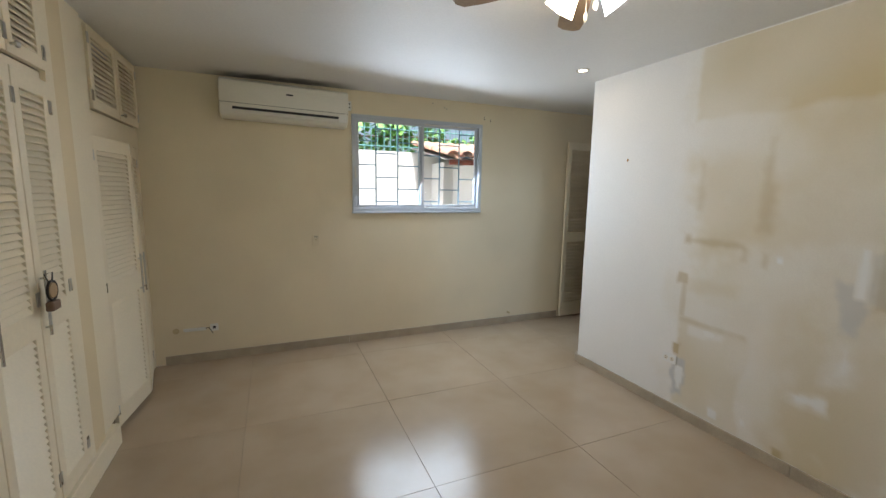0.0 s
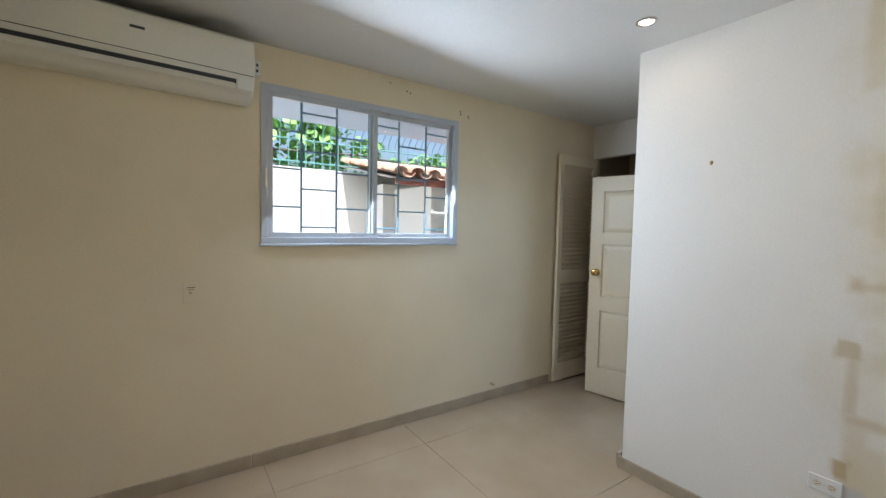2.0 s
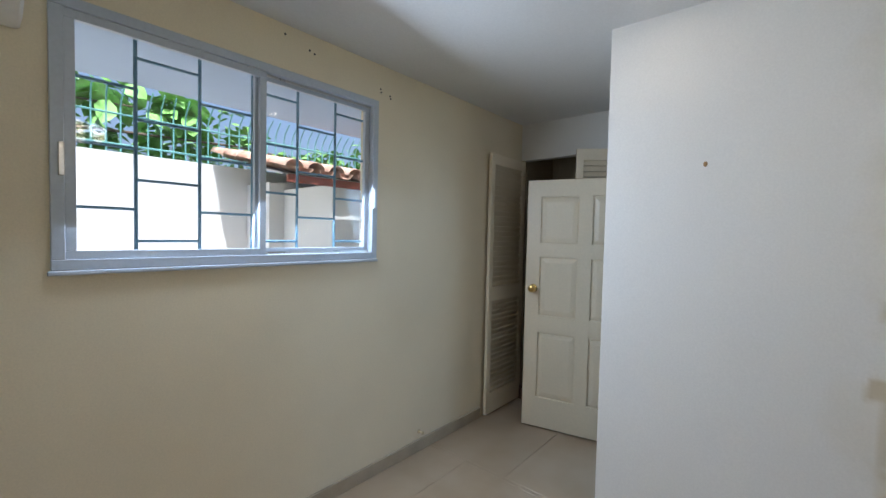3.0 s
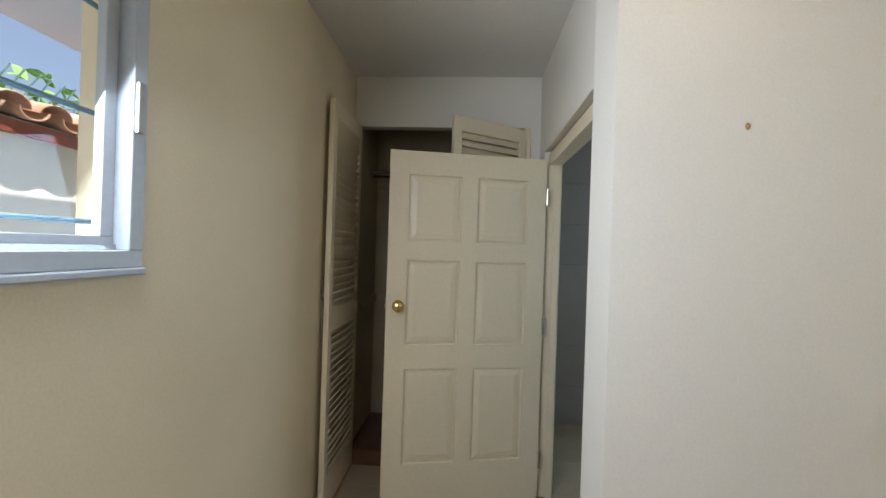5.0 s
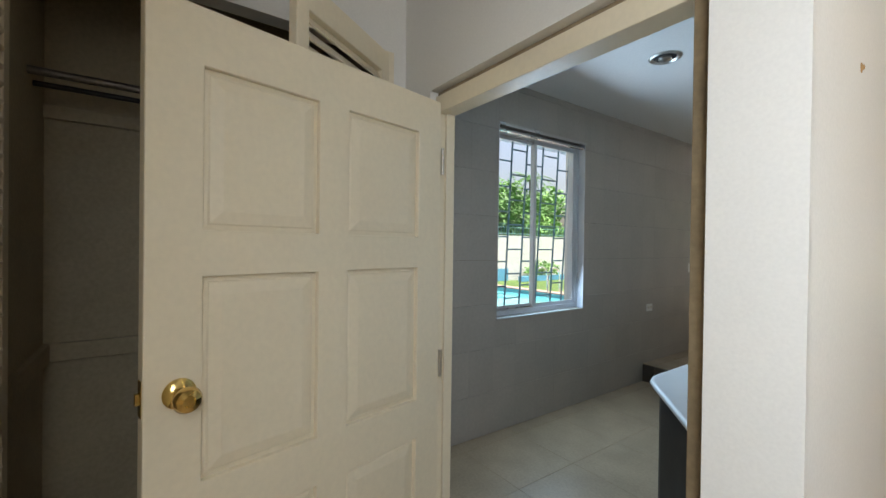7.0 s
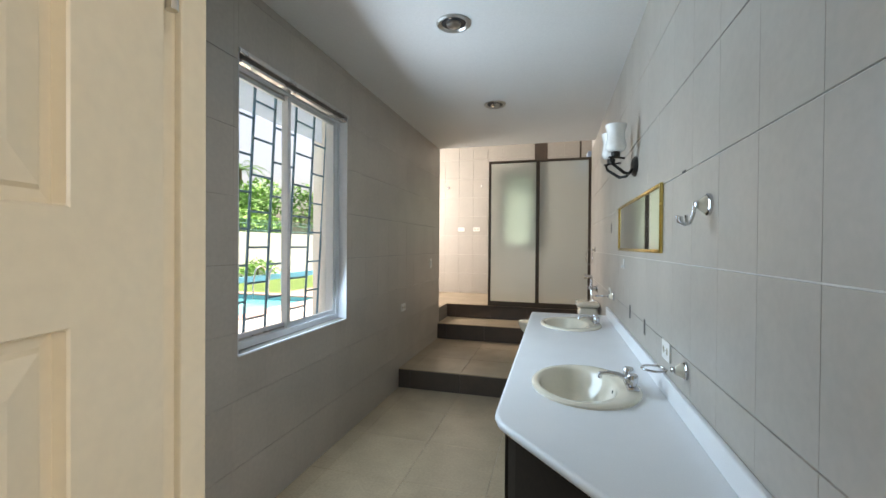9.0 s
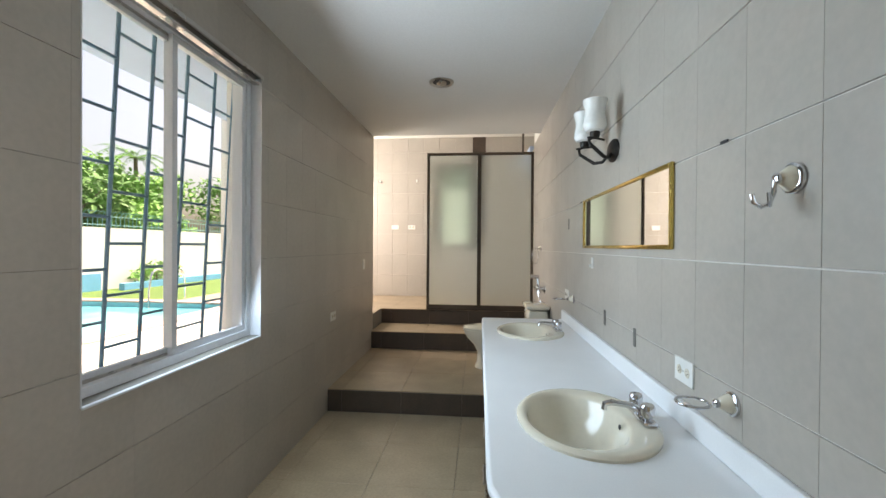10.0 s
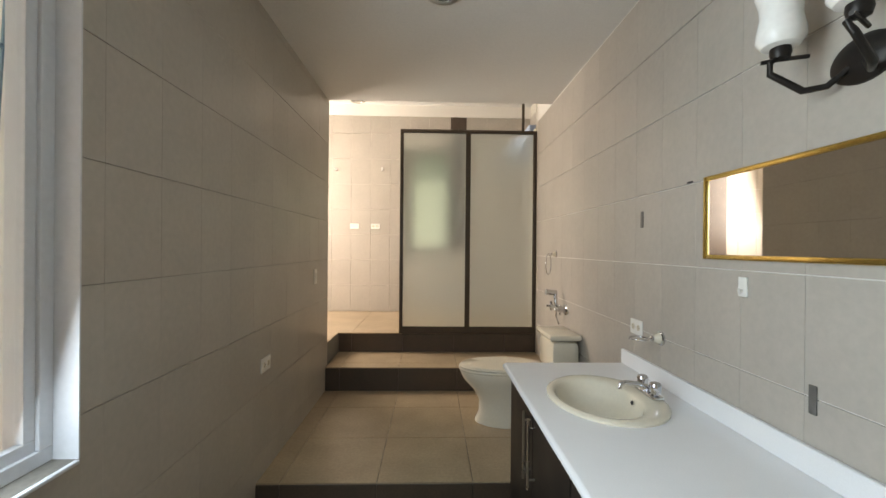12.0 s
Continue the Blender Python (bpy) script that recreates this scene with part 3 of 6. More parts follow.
door_frame = thing("door_frame", (4.1, 2.6, 0), "cream painted wooden door frame round the bathroom doorway", "door frame", kind="structure")
part("jamb", boxes((4.125, 4.1495, 2.532, 2.635, 0, 2.023), bevel=0.003), DOOR_PAINT, door_frame)
part("stop", boxes((4.113, 4.125, 2.54, 2.58, 0, 2.023), bevel=0.002), DOOR_PAINT, door_frame)
part("casing", boxes((4.128, 4.195, 2.6375, 2.665, 0, 2.02), bevel=0.004), DOOR_PAINT, door_frame)
part("head", boxes((3.16, 4.149, 2.532, 2.610, 2.024, 2.092), bevel=0.003), DOOR_PAINT, door_frame)
part("head_strip", boxes((3.16, 4.149, 2.540, 2.598, 2.093, 2.109)), JAMB_BROWN, door_frame, "brown strip over the head")
part("strike_jamb", boxes((3.160, 3.198, 2.532, 2.612, 0, 2.023), bevel=0.003), JAMB_BROWN, door_frame)
part("strike_plate", boxes((3.198, 3.200, 2.56, 2.59, 1.11, 1.21)), BRASS, door_frame)


# ---- bedroom: built-in closets ----
def flat(hinge, free):
    return frame_xy(hinge, free)


def closet_leaf(unit, y0, y1, x, z0, z1, fields, handle=None, hinge_side=0, name="door", knob=None, swing=0.0):
    m, w = flat((x, y1), (x + swing, y0)) if hinge_side else flat((x, y0), (x + swing, y1))
    leaf = louvre_leaf(unit, m, w, z0, z1, 0.026, fields, DOOR_PAINT, name, 0.032, tip=1 if hinge_side else -1)
    sgn = 1 if hinge_side else -1
    if handle:
        bar_handle(leaf, m @ Matrix.Diagonal((1, sgn, 1, 1)), w - 0.03, handle, 0.30, 0.032)
    if knob:
        km = m @ Matrix.Translation((w - 0.03, sgn * 0.013, knob)) @ Matrix.Rotation(radians(-90 * sgn), 4, "X")
        part("knob", lathe([(0, 0), (0.006, 0), (0.006, 0.012), (0.014, 0.018), (0.015, 0.026), (0.009, 0.032), (0, 0.033)], km, 14), STEEL, leaf, "small grey metal knob", True)
    zs = (z0 + 0.12, (z0 + z1) / 2, z1 - 0.12) if z1 - z0 > 1 else (z0 + 0.08, z1 - 0.08)
    for hz in zs:
        part("hinge", boxes((-0.012, 0.016, sgn * 0.013, sgn * 0.017, hz - 0.032, hz + 0.032) if sgn > 0 else (-0.012, 0.016, -0.017, -0.013, hz - 0.032, hz + 0.032), m=m), STEEL, leaf)
    return leaf


cl = thing("closet", (-0.9, 1.6, 0), "cream built-in closet with louvred doors on a low plinth", "closet", group="bedroom closets")
for nm, b in (("side_panel", (-1.28, -0.735, 0.035, 0.075, 0.14, CZ)), ("side_panel", (-1.28, -0.712, 2.205, 2.285, 0.14, CZ)), ("back_panel", (-1.28, -1.25, 0.075, 2.205, 0.14, CZ)),
              ("rail", (-0.75, -0.735, 0.075, 2.205, 2.145, 2.185)), ("rail", (-0.75, -0.735, 0.075, 2.205, 2.62, CZ))):
    part(nm, boxes(b), DOOR_PAINT, cl)
part("plinth", boxes((-1.28, -0.69, 0.035, 2.62, 0, 0.14), bevel=0.006), DOOR_PAINT, cl)
part("pilaster", boxes((-1.28, -0.717, 2.287, 2.450, 0.14, CZ)), mat("ochre_wall_paint", (0.70, 0.57, 0.36), 0.55, vary=0.05, scale=2, fine=120, bump=0.1), cl)
ys = [0.075, 0.435, 0.795, 1.155, 1.515, 1.885, 2.200]
for k in range(6):
    a, b = ys[k] + 0.003, ys[k + 1] - 0.003
    hs = 1 if k in (2, 4, 5) else 0
    closet_leaf(cl, a, b, -0.72, 0.15, 2.14, ((0.24, 0.98), (1.10, 2.06)), 1.12, hs)
    closet_leaf(cl, a, b, -0.72, 2.19, 2.62, ((2.25, 2.56),), None, hs, "upper_door", 2.23)

cf = thing("closet", (-0.9, 3.4, 0), "cream built-in corner closet with louvred doors slightly ajar", "closet", group="bedroom closets")
for nm, b in (("side_panel", (-1.28, -0.735, 2.452, 2.76, 0.14, CZ)), ("side_panel", (-1.28, -0.78, 3.81, NY, 0, CZ)), ("back_panel", (-1.28, -1.25, 2.76, 3.81, 0, CZ)),
              ("rail", (-0.78, -0.755, 2.76, 3.81, 1.965, 2.12)), ("rail", (-0.78, -0.755, 2.76, 3.81, 2.635, CZ))):
    part(nm, boxes(b), DOOR_PAINT, cf)
closet_leaf(cf, 2.77, 3.275, -0.755, 0.03, 1.96, ((0.16, 0.88), (1.02, 1.87)), 1.0, 0, swing=0.065)
closet_leaf(cf, 3.295, 3.805, -0.790, 0.03, 1.96, ((0.16, 0.88), (1.02, 1.87)), 1.0, 1, swing=0.10)
part("stile", boxes((-0.78, -0.752, 2.761, 2.845, 2.121, 2.634)), DOOR_PAINT, cf)
closet_leaf(cf, 2.85, 3.335, -0.748, 2.13, 2.63, ((2.19, 2.57),), None, 0, "upper_door")
closet_leaf(cf, 3.345, 3.80, -0.748, 2.13, 2.63, ((2.19, 2.57),), None, 1, "upper_door", 2.17)

# a small leather and rope charm hung on the closet handle
ch = thing("hanging_charm", (-0.675, 1.905, 1.18), "round tan charm in a dark metal ring on the closet handle", "ornament")
cm = Matrix.Translation((-0.664, 1.905, 1.18)) @ Matrix.Rotation(radians(90), 4, "Y")
part("disc", lathe([(0, -0.006), (0.034, -0.006), (0.036, 0), (0.034, 0.006), (0, 0.006)], cm, 24), mat("tan_leather", (0.42, 0.28, 0.14), 0.7, vary=0.1, scale=30), ch, smooth=True)
part("ring", tube(arc((-0.664, 1.905, 1.18), 0.043, 0, 360, 24, (0, 1, 0), (0, 0, 1)), 0.0055, 8), IRON, ch, smooth=True)
part("pouch", boxes((-0.682, -0.650, 1.868, 1.942, 1.088, 1.132), bevel=0.008), mat("brown_leather", (0.16, 0.09, 0.05), 0.6, vary=0.15, scale=30), ch)
part("cord", tube([(-0.668, 1.892, 1.22), (-0.682, 1.895, 1.255), (-0.66, 1.915, 1.26), (-0.664, 1.915, 1.22)], 0.003, 6), IRON, ch)

# ---- alcove closet with open louvred doors ----
ac_cl = thing("closet", (4.7, 3.3, 0.1), "dark open alcove closet with a hanging rod and shelf", "closet")
for nm, b in (("back_panel", (4.98, 5.06, 2.66, 3.88, 0.1, 2.60)), ("side_panel", (4.43, 4.98, 3.868, 3.884, 0.1, 2.6)), ("side_panel", (4.43, 4.98, 2.655, 2.67, 0.1, 2.6)), ("top_panel", (4.43, 5.06, 2.66, 3.88, 2.601, 2.64))):
    part(nm, boxes(b), CLOSET_IN, ac_cl)
part("rod", tube([(4.72, 2.67, 2.07), (4.72, 3.868, 2.07)], 0.014, 12), mat("worn_dark_steel", (0.22, 0.19, 0.16), 0.45, metal=0.8, vary=0.2, scale=14), ac_cl, "worn dark steel hanging rod", True)
part("rod", tube([(4.80, 2.67, 2.05), (4.80, 3.868, 2.05)], 0.010, 12), IRON, ac_cl, smooth=True)
part("shelf_cleat", boxes((4.955, 4.98, 2.67, 3.868, 1.03, 1.10), (4.43, 4.955, 3.845, 3.868, 1.03, 1.10), bevel=0.003), CLOSET_IN, ac_cl)
part("upper_cleat", boxes((4.955, 4.98, 2.67, 3.868, 1.97, 2.02), bevel=0.003), CLOSET_IN, ac_cl)
part("opening_frame", boxes((4.332, 4.36, 3.848, NY, 0, 2.31), (4.332, 4.36, 2.700, 2.742, 0, 2.31), bevel=0.003), DOOR_PAINT, ac_cl)
for hinge, free, sg in (((4.330, 3.846), (3.760, 3.842), 1), ((4.325, 2.742), (4.02, 3.20), -1)):
    m, w = flat(hinge, free)
    leaf = louvre_leaf(ac_cl, m, w, 0.02, 2.29, 0.03, ((0.20, 1.02), (1.14, 2.20)), DOOR_PAINT, "door", 0.044, tip=-sg)
    bar_handle(leaf, m @ Matrix.Diagonal((1, -sg, 1, 1)), w - 0.035, 1.10, 0.30, 0.034)
    for hz in (0.3, 1.15, 2.0):
        part("hinge", tube([m @ Vector((-0.004, 0.0, hz - 0.035)), m @ Vector((-0.004, 0.0, hz + 0.035))], 0.006, 8), STEEL, leaf)


# ---- air conditioner ----
ac = thing("air_conditioner", (0.44, 3.78, 2.28), "ivory split air conditioner high on the wall", "air conditioner")
bm = bmesh.new()
prof = [(NY, 2.585), (3.70, 2.585), (3.672, 2.565), (3.662, 2.50), (3.664, 2.385), (3.672, 2.325), (3.70, 2.282), (3.76, 2.258), (NY, 2.262)]
rings = []
for x in (-0.122, -0.112, 0.968, 0.978):
    ins = 0.008 if x in (-0.122, 0.978) else 0.0
    rings.append([bm.verts.new((x, y + (ins if y < NY else 0), z - (ins if z > 2.45 else -ins))) for y, z in prof])
for a, b in zip(rings, rings[1:]):
    for i in range(len(prof)):
        j = (i + 1) % len(prof)
        bm.faces.new((a[i], b[i], b[j], a[j]))
bm.faces.new(rings[0]), bm.faces.new(rings[-1][::-1])
bmesh.ops.recalc_face_normals(bm, faces=bm.faces)
part("body", bm, PLASTIC_AC, ac, smooth=True)
tilt = Matrix.Translation((0, 3.668, 2.312)) @ Matrix.Rotation(radians(-28), 4, "X")
# black box set proud, in place of the shade inside the recessed outlet
part("outlet_shade", boxes((-0.02, 0.885, 3.6625, 3.675, 2.324, 2.346)), DARK, ac)
part("flap", boxes((-0.015, 0.88, -0.012, -0.006, -0.030, 0.008), bevel=0.002, m=tilt), PLASTIC_AC, ac)
part("panel_seam", boxes((-0.115, 0.971, 3.661, 3.6635, 2.376, 2.379)), DARK, ac)
part("display_panel", boxes((0.893, 0.968, 3.6645, 3.672, 2.296, 2.365), bevel=0.003), PLASTIC, ac)
part("badge", boxes((0.42, 0.48, 3.6605, 3.664, 2.484, 2.497)), DARK, ac)
part("top_grille", boxes(*[(-0.08 + 0.03 * i, -0.065 + 0.03 * i, 3.71, 3.86, 2.584, 2.588) for i in range(35)]), DARK, ac)
ac.matrix_basis = pose(0.44, 3.78, 2.28, 0, 1.2, 0)      # hangs a little out of level


# ceiling patch over the air conditioner, darker towards the wall with uneven edges
def ceiling_dark():
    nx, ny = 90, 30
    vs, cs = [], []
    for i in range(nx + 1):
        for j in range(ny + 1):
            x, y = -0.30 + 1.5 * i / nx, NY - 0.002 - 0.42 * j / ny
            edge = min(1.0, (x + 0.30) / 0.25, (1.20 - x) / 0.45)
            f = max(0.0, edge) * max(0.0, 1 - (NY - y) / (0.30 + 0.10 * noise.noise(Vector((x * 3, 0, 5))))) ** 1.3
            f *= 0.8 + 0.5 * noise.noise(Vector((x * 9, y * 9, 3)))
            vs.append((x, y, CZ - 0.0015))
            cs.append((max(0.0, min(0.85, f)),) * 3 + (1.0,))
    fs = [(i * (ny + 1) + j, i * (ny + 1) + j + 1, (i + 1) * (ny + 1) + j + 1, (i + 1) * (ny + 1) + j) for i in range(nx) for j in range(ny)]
    me = bpy.data.meshes.new("ceiling_patch")
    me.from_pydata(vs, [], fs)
    me.color_attributes.new("ceiling_dark", "FLOAT_COLOR", "POINT").data.foreach_set("color", np.array(cs, dtype=np.float32).ravel())
    m = mat("darkened_ceiling_paint", (0.72, 0.71, 0.69), 0.65, vary=0.03, scale=0.9, fine=90, bump=0.12)
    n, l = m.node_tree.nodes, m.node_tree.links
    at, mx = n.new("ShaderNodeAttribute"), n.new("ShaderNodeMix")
    at.attribute_name, mx.data_type = "ceiling_dark", "RGBA"
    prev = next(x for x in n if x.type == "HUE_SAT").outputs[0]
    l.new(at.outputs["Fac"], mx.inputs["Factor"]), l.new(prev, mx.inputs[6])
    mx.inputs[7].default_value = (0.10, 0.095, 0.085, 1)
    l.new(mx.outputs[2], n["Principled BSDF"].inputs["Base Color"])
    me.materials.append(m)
    ob = new("ceiling_patch", me)
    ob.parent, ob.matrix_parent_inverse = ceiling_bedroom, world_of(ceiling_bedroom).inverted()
    ob["label"] = "dark ceiling patch"


ceiling_dark()


# ---- sockets, switches and small wall marks ----
def plate(name, label, center, u, n, w, h, holes="duplex", material=PLASTIC, category="outlet"):
    """A wall plate: u runs along the wall, n points into the room."""
    c, u, n = Vector(center), Vector(u), Vector(n)
    m = Matrix.Translation(c) @ Matrix((u, n.cross(u), n)).transposed().to_4x4()
    t = thing(name, center, label, category)
    part("cover", boxes((-w / 2, w / 2, -h / 2, h / 2, 0, 0.007), bevel=0.002, m=m), material, t)
    if holes == "duplex":
        for s in (-1, 1):
            along = (0.0, s * h * 0.22) if h > w else (s * w * 0.22, 0.0)
            mm = m @ Matrix.Translation((*along, 0.007)) @ (Matrix.Identity(4) if h > w else Matrix.Rotation(radians(90), 4, "Z"))
            so = part("socket", lathe([(0.016, -0.001), (0.016, 0.0015), (0, 0.0015)], mm, 18), PORCELAIN, t)
            part("slots", boxes((-0.007, -0.005, -0.003, 0.006, 0.0015, 0.0022), (0.005, 0.007, -0.003, 0.006, 0.0015, 0.0022), (-0.002, 0.002, -0.010, -0.006, 0.0015, 0.0022), m=mm), DARK, so)
        part("screw", lathe([(0.003, 0.006), (0.003, 0.008), (0, 0.0085)], m, 10), STEEL, t)
    elif holes == "switch":
        for s in (-1, 0, 1):
            part("rocker", boxes((s * w * 0.24 - w * 0.09, s * w * 0.24 + w * 0.09, -h * 0.24, h * 0.24, 0.006, 0.010), bevel=0.0015, m=m), material, t)
    elif holes == "jack":
        part("jack", boxes((-0.008, 0.008, -0.008, 0.008, 0.006, 0.009), m=m), BARE_DARK, t)
        part("bar", boxes((-0.020, 0.020, 0.030, 0.034, 0.006, 0.0085), (-0.014, 0.016, 0.018, 0.021, 0.006, 0.0085), m=m), DARK, t)
    elif holes == "box":
        part("recess", boxes((-w * 0.18, w * 0.18, -h * 0.18, h * 0.18, 0.0065, 0.008), m=m), DARK, t)
    return t


plate("wall_outlet", "white duplex outlet on the scraped wall", (face_x(1.635), 1.635, 0.415), (0, -1, 0), (-1, 0, 0), 0.115, 0.07)
plate("phone_jack", "cream painted phone jack plate on the cream wall", (0.67, NY, 1.14), (1, 0, 0), (0, -1, 0), 0.07, 0.115, "jack", CREAM)
plate("junction_box", "open cable box low on the cream wall", (-0.29, NY, 0.325), (1, 0, 0), (0, -1, 0), 0.07, 0.07, "box")
cable = thing("cable_stub", (-0.45, NY, 0.32), "torn cable duct stub with loose wires", "cable")
part("duct", boxes((-0.545, -0.36, NY - 0.014, NY, 0.305, 0.335), bevel=0.004), PLASTIC, cable)
part("wire", tube([(-0.36, NY - 0.012, 0.325), (-0.33, NY - 0.03, 0.335), (-0.315, NY - 0.025, 0.30), (-0.30, NY - 0.03, 0.275)], 0.0035, 6), DARK, cable)
part("hole", lathe([(0, 0), (0.024, 0), (0.028, 0.003), (0.02, 0.004), (0, 0.002)], Matrix.Translation((-0.605, NY, 0.318)) @ Matrix.Rotation(radians(90), 4, "X"), 16), BARE_DARK, cable)
for nx, nz in ((1.93, 2.60), (2.07, 2.565), (2.10, 2.555), (2.57, 2.50), (2.575, 2.48), (2.65, 2.475), (2.655, 2.46)):
    s = thing("wall_anchor", (nx, NY, nz), "dark screw hole over the window", "screw hole", group="holes over the window")
    part("plug", lathe([(0.006, 0), (0.006, 0.002), (0.003, 0.0025), (0, 0.001)], Matrix.Translation((nx, NY, nz)) @ Matrix.Rotation(radians(90), 4, "X"), 10), DARK, s)
nail = thing("wall_nail", (face_x(2.174), 2.174, 1.93), "rusty plug in the white wall", "wall plug")
part("plug", lathe([(0.0, 0), (0.009, 0), (0.008, 0.002), (0.005, 0.003), (0.004, 0.006), (0, 0.007)], Matrix.Translation((face_x(2.174) - 0.001, 2.174, 1.93)) @ Matrix.Rotation(radians(-90), 4, "Y"), 12, 1.4, 1.0), mat("rusty_tan_plug", (0.42, 0.25, 0.10), 0.7, vary=0.15, scale=40), nail, smooth=True)
stop = thing("door_stop", (2.985, NY, 0.14), "small dark door stop on the wall above the baseboard", "door stop")
part("stub", lathe([(0.014, 0), (0.014, 0.004), (0.008, 0.006), (0.008, 0.03), (0.012, 0.032), (0.012, 0.042), (0, 0.043)], Matrix.Translation((2.985, NY, 0.14)) @ Matrix.Rotation(radians(90), 4, "X"), 14), BARE_DARK, stop, smooth=True)
sensor = thing("pipe_bracket", (1.02, NY, 2.50), "white plastic pipe bracket beside the air conditioner", "bracket")
part("clip", boxes((1.005, 1.045, NY - 0.03, NY, 2.44, 2.53), bevel=0.006), PLASTIC, sensor)
part("screw", boxes((1.018, 1.030, NY - 0.033, NY - 0.029, 2.46, 2.475), (1.018, 1.030, NY - 0.033, NY - 0.029, 2.495, 2.51)), DARK, sensor)

# ---- recessed lamp and ceiling fan ----
dl = thing("recessed_lamp", (2.66, 2.37, CZ), "lit recessed ceiling lamp with a steel trim ring", "ceiling lamp")
part("trim", lathe([(0.052, CZ), (0.052, CZ - 0.006), (0.043, CZ - 0.010), (0.036, CZ - 0.004), (0.034, CZ + 0.0)], Matrix.Translation((2.66, 2.37, 0)), 28), STEEL, dl, smooth=True)
part("lens", lathe([(0.034, CZ - 0.001), (0.028, CZ - 0.008), (0, CZ - 0.010)], Matrix.Translation((2.66, 2.37, 0)), 24), SPOT, dl, smooth=True)

FX, FY = 1.51, 1.015
fan = thing("ceiling_fan", (FX, FY, CZ), "ceiling fan with brown blades and lit square glass shades", "ceiling fan")
fm = Matrix.Translation((FX, FY, 0))
part("canopy", lathe([(0, CZ), (0.07, CZ), (0.068, CZ - 0.03), (0.03, CZ - 0.06), (0.014, CZ - 0.065)], fm), IRON, fan, smooth=True)
part("motor", lathe([(0.02, 2.635), (0.06, 2.63), (0.11, 2.61), (0.115, 2.57), (0.09, 2.54), (0.05, 2.53), (0.05, 2.49), (0.035, 2.475), (0, 2.475)], fm, 32), IRON, fan, smooth=True)
for k in range(5):
    a = radians(72 * k + 58.6)
    bmx = fm @ Matrix.Rotation(a, 4, "Z") @ Matrix.Translation((0, 0, 2.555)) @ Matrix.Rotation(radians(11), 4, "X")
    bl = bmesh.new()
    outline = [(0.17, -0.045), (0.30, -0.058), (0.50, -0.066), (0.59, -0.060), (0.62, -0.030), (0.62, 0.030), (0.59, 0.060), (0.50, 0.066), (0.30, 0.058), (0.17, 0.045)]
    top = [bl.verts.new((x, y, 0.004)) for x, y in outline]
    low = [bl.verts.new((x, y, -0.004)) for x, y in outline]
    bl.faces.new(top), bl.faces.new(low[::-1])
    for i in range(len(outline)):
        j = (i + 1) % len(outline)
        bl.faces.new((low[i], low[j], top[j], top[i]))
    bmesh.ops.transform(bl, matrix=bmx, verts=bl.verts)
    blade = part("blade", bl, FANWOOD, fan)
    part("bracket", boxes((0.09, 0.22, -0.018, 0.018, -0.010, -0.005), bevel=0.002, m=bmx), IRON, blade)
for k, glassm in ((0, BULB), (1, BULB), (2, BULB_COOL)):
    a = radians(107 + 120 * k)
    sm = fm @ Matrix.Rotation(a, 4, "Z") @ Matrix.Translation((0.078, 0, 2.515)) @ Matrix.Rotation(radians(-42), 4, "Y")
    part("arm", tube([fm @ Matrix.Rotation(a, 4, "Z") @ Vector(p) for p in ((0.03, 0, 2.50), (0.055, 0, 2.522), (0.08, 0, 2.52))], 0.008, 8), IRON, fan, smooth=True)
    sh = bmesh.new()
    rr = []
    for half, z in ((0.026, 0.0), (0.031, -0.02), (0.043, -0.075), (0.050, -0.100), (0.046, -0.100), (0.040, -0.075)):
        rr.append([sh.verts.new((sx * half, sy * half, z)) for sx, sy in ((-1, -1), (1, -1), (1, 1), (-1, 1))])
    for p, q in zip(rr, rr[1:]):
        for i in range(4):
            j = (i + 1) % 4
            sh.faces.new((p[i], p[j], q[j], q[i]))
    sh.faces.new(rr[0]), sh.faces.new(rr[-1][::-1])
    bmesh.ops.transform(sh, matrix=sm, verts=sh.verts)
    part("shade", sh, glassm, fan, "lit square frosted glass shade")
for dx, dy, zz, rad in ((0.02, -0.02, 2.43, 0.009), (-0.02, -0.01, 2.38, 0.006)):
    c = part("pull_chain", tube([(FX + dx, FY + dy, 2.47), (FX + dx, FY + dy, zz)], 0.0018, 6), STEEL, fan)
    part("fob", lathe([(0, zz + 0.012), (rad, zz + 0.002), (rad * 1.1, zz - 0.02), (rad * 0.5, zz - 0.032), (0, zz - 0.034)], Matrix.Translation((FX + dx, FY + dy, 0)), 12), STEEL, c, smooth=True)


# ---- scraped and stained paint coat on the stub wall ----
def soft(d, w):
    return max(0.0, min(1.0, 0.5 + d / w))


def field(y, z, y0, y1, z0, z1, wob, w):
    """How far inside a rectangle with wandering edges: 0 to 1."""
    a = 1.5 * wob * noise.noise(Vector((y * 5, z * 5, 1.7))) + 0.4 * wob * noise.noise(Vector((y * 19, z * 19, 4.1)))
    return soft(min(y - y0, y1 - y, z - z0, z1 - z) + a, w)


YELLOW = ((-4, 1.60, 2.16, 2.66, 0.02, 0.03, 0.68), (-4, 1.57, 1.30, 2.66, 0.12, 0.26, 0.44), (1.10, 1.54, 1.36, 1.90, 0.07, 0.10, 0.30), (-4, 0.99, 1.72, 2.10, 0.10, 0.16, 0.36), (-4, 0.98, 1.35, 1.75, 0.10, 0.16, 0.16), (1.12, 1.59, 0.08, 0.745, 0.035, 0.035, 0.62),
          (-4, 0.98, 0.04, 1.00, 0.16, 0.22, 0.56), (1.22, 1.52, 0.99, 1.05, 0.04, 0.05, 0.32), (-4, 1.52, 0.02, 1.34, 0.16, 0.32, 0.38))
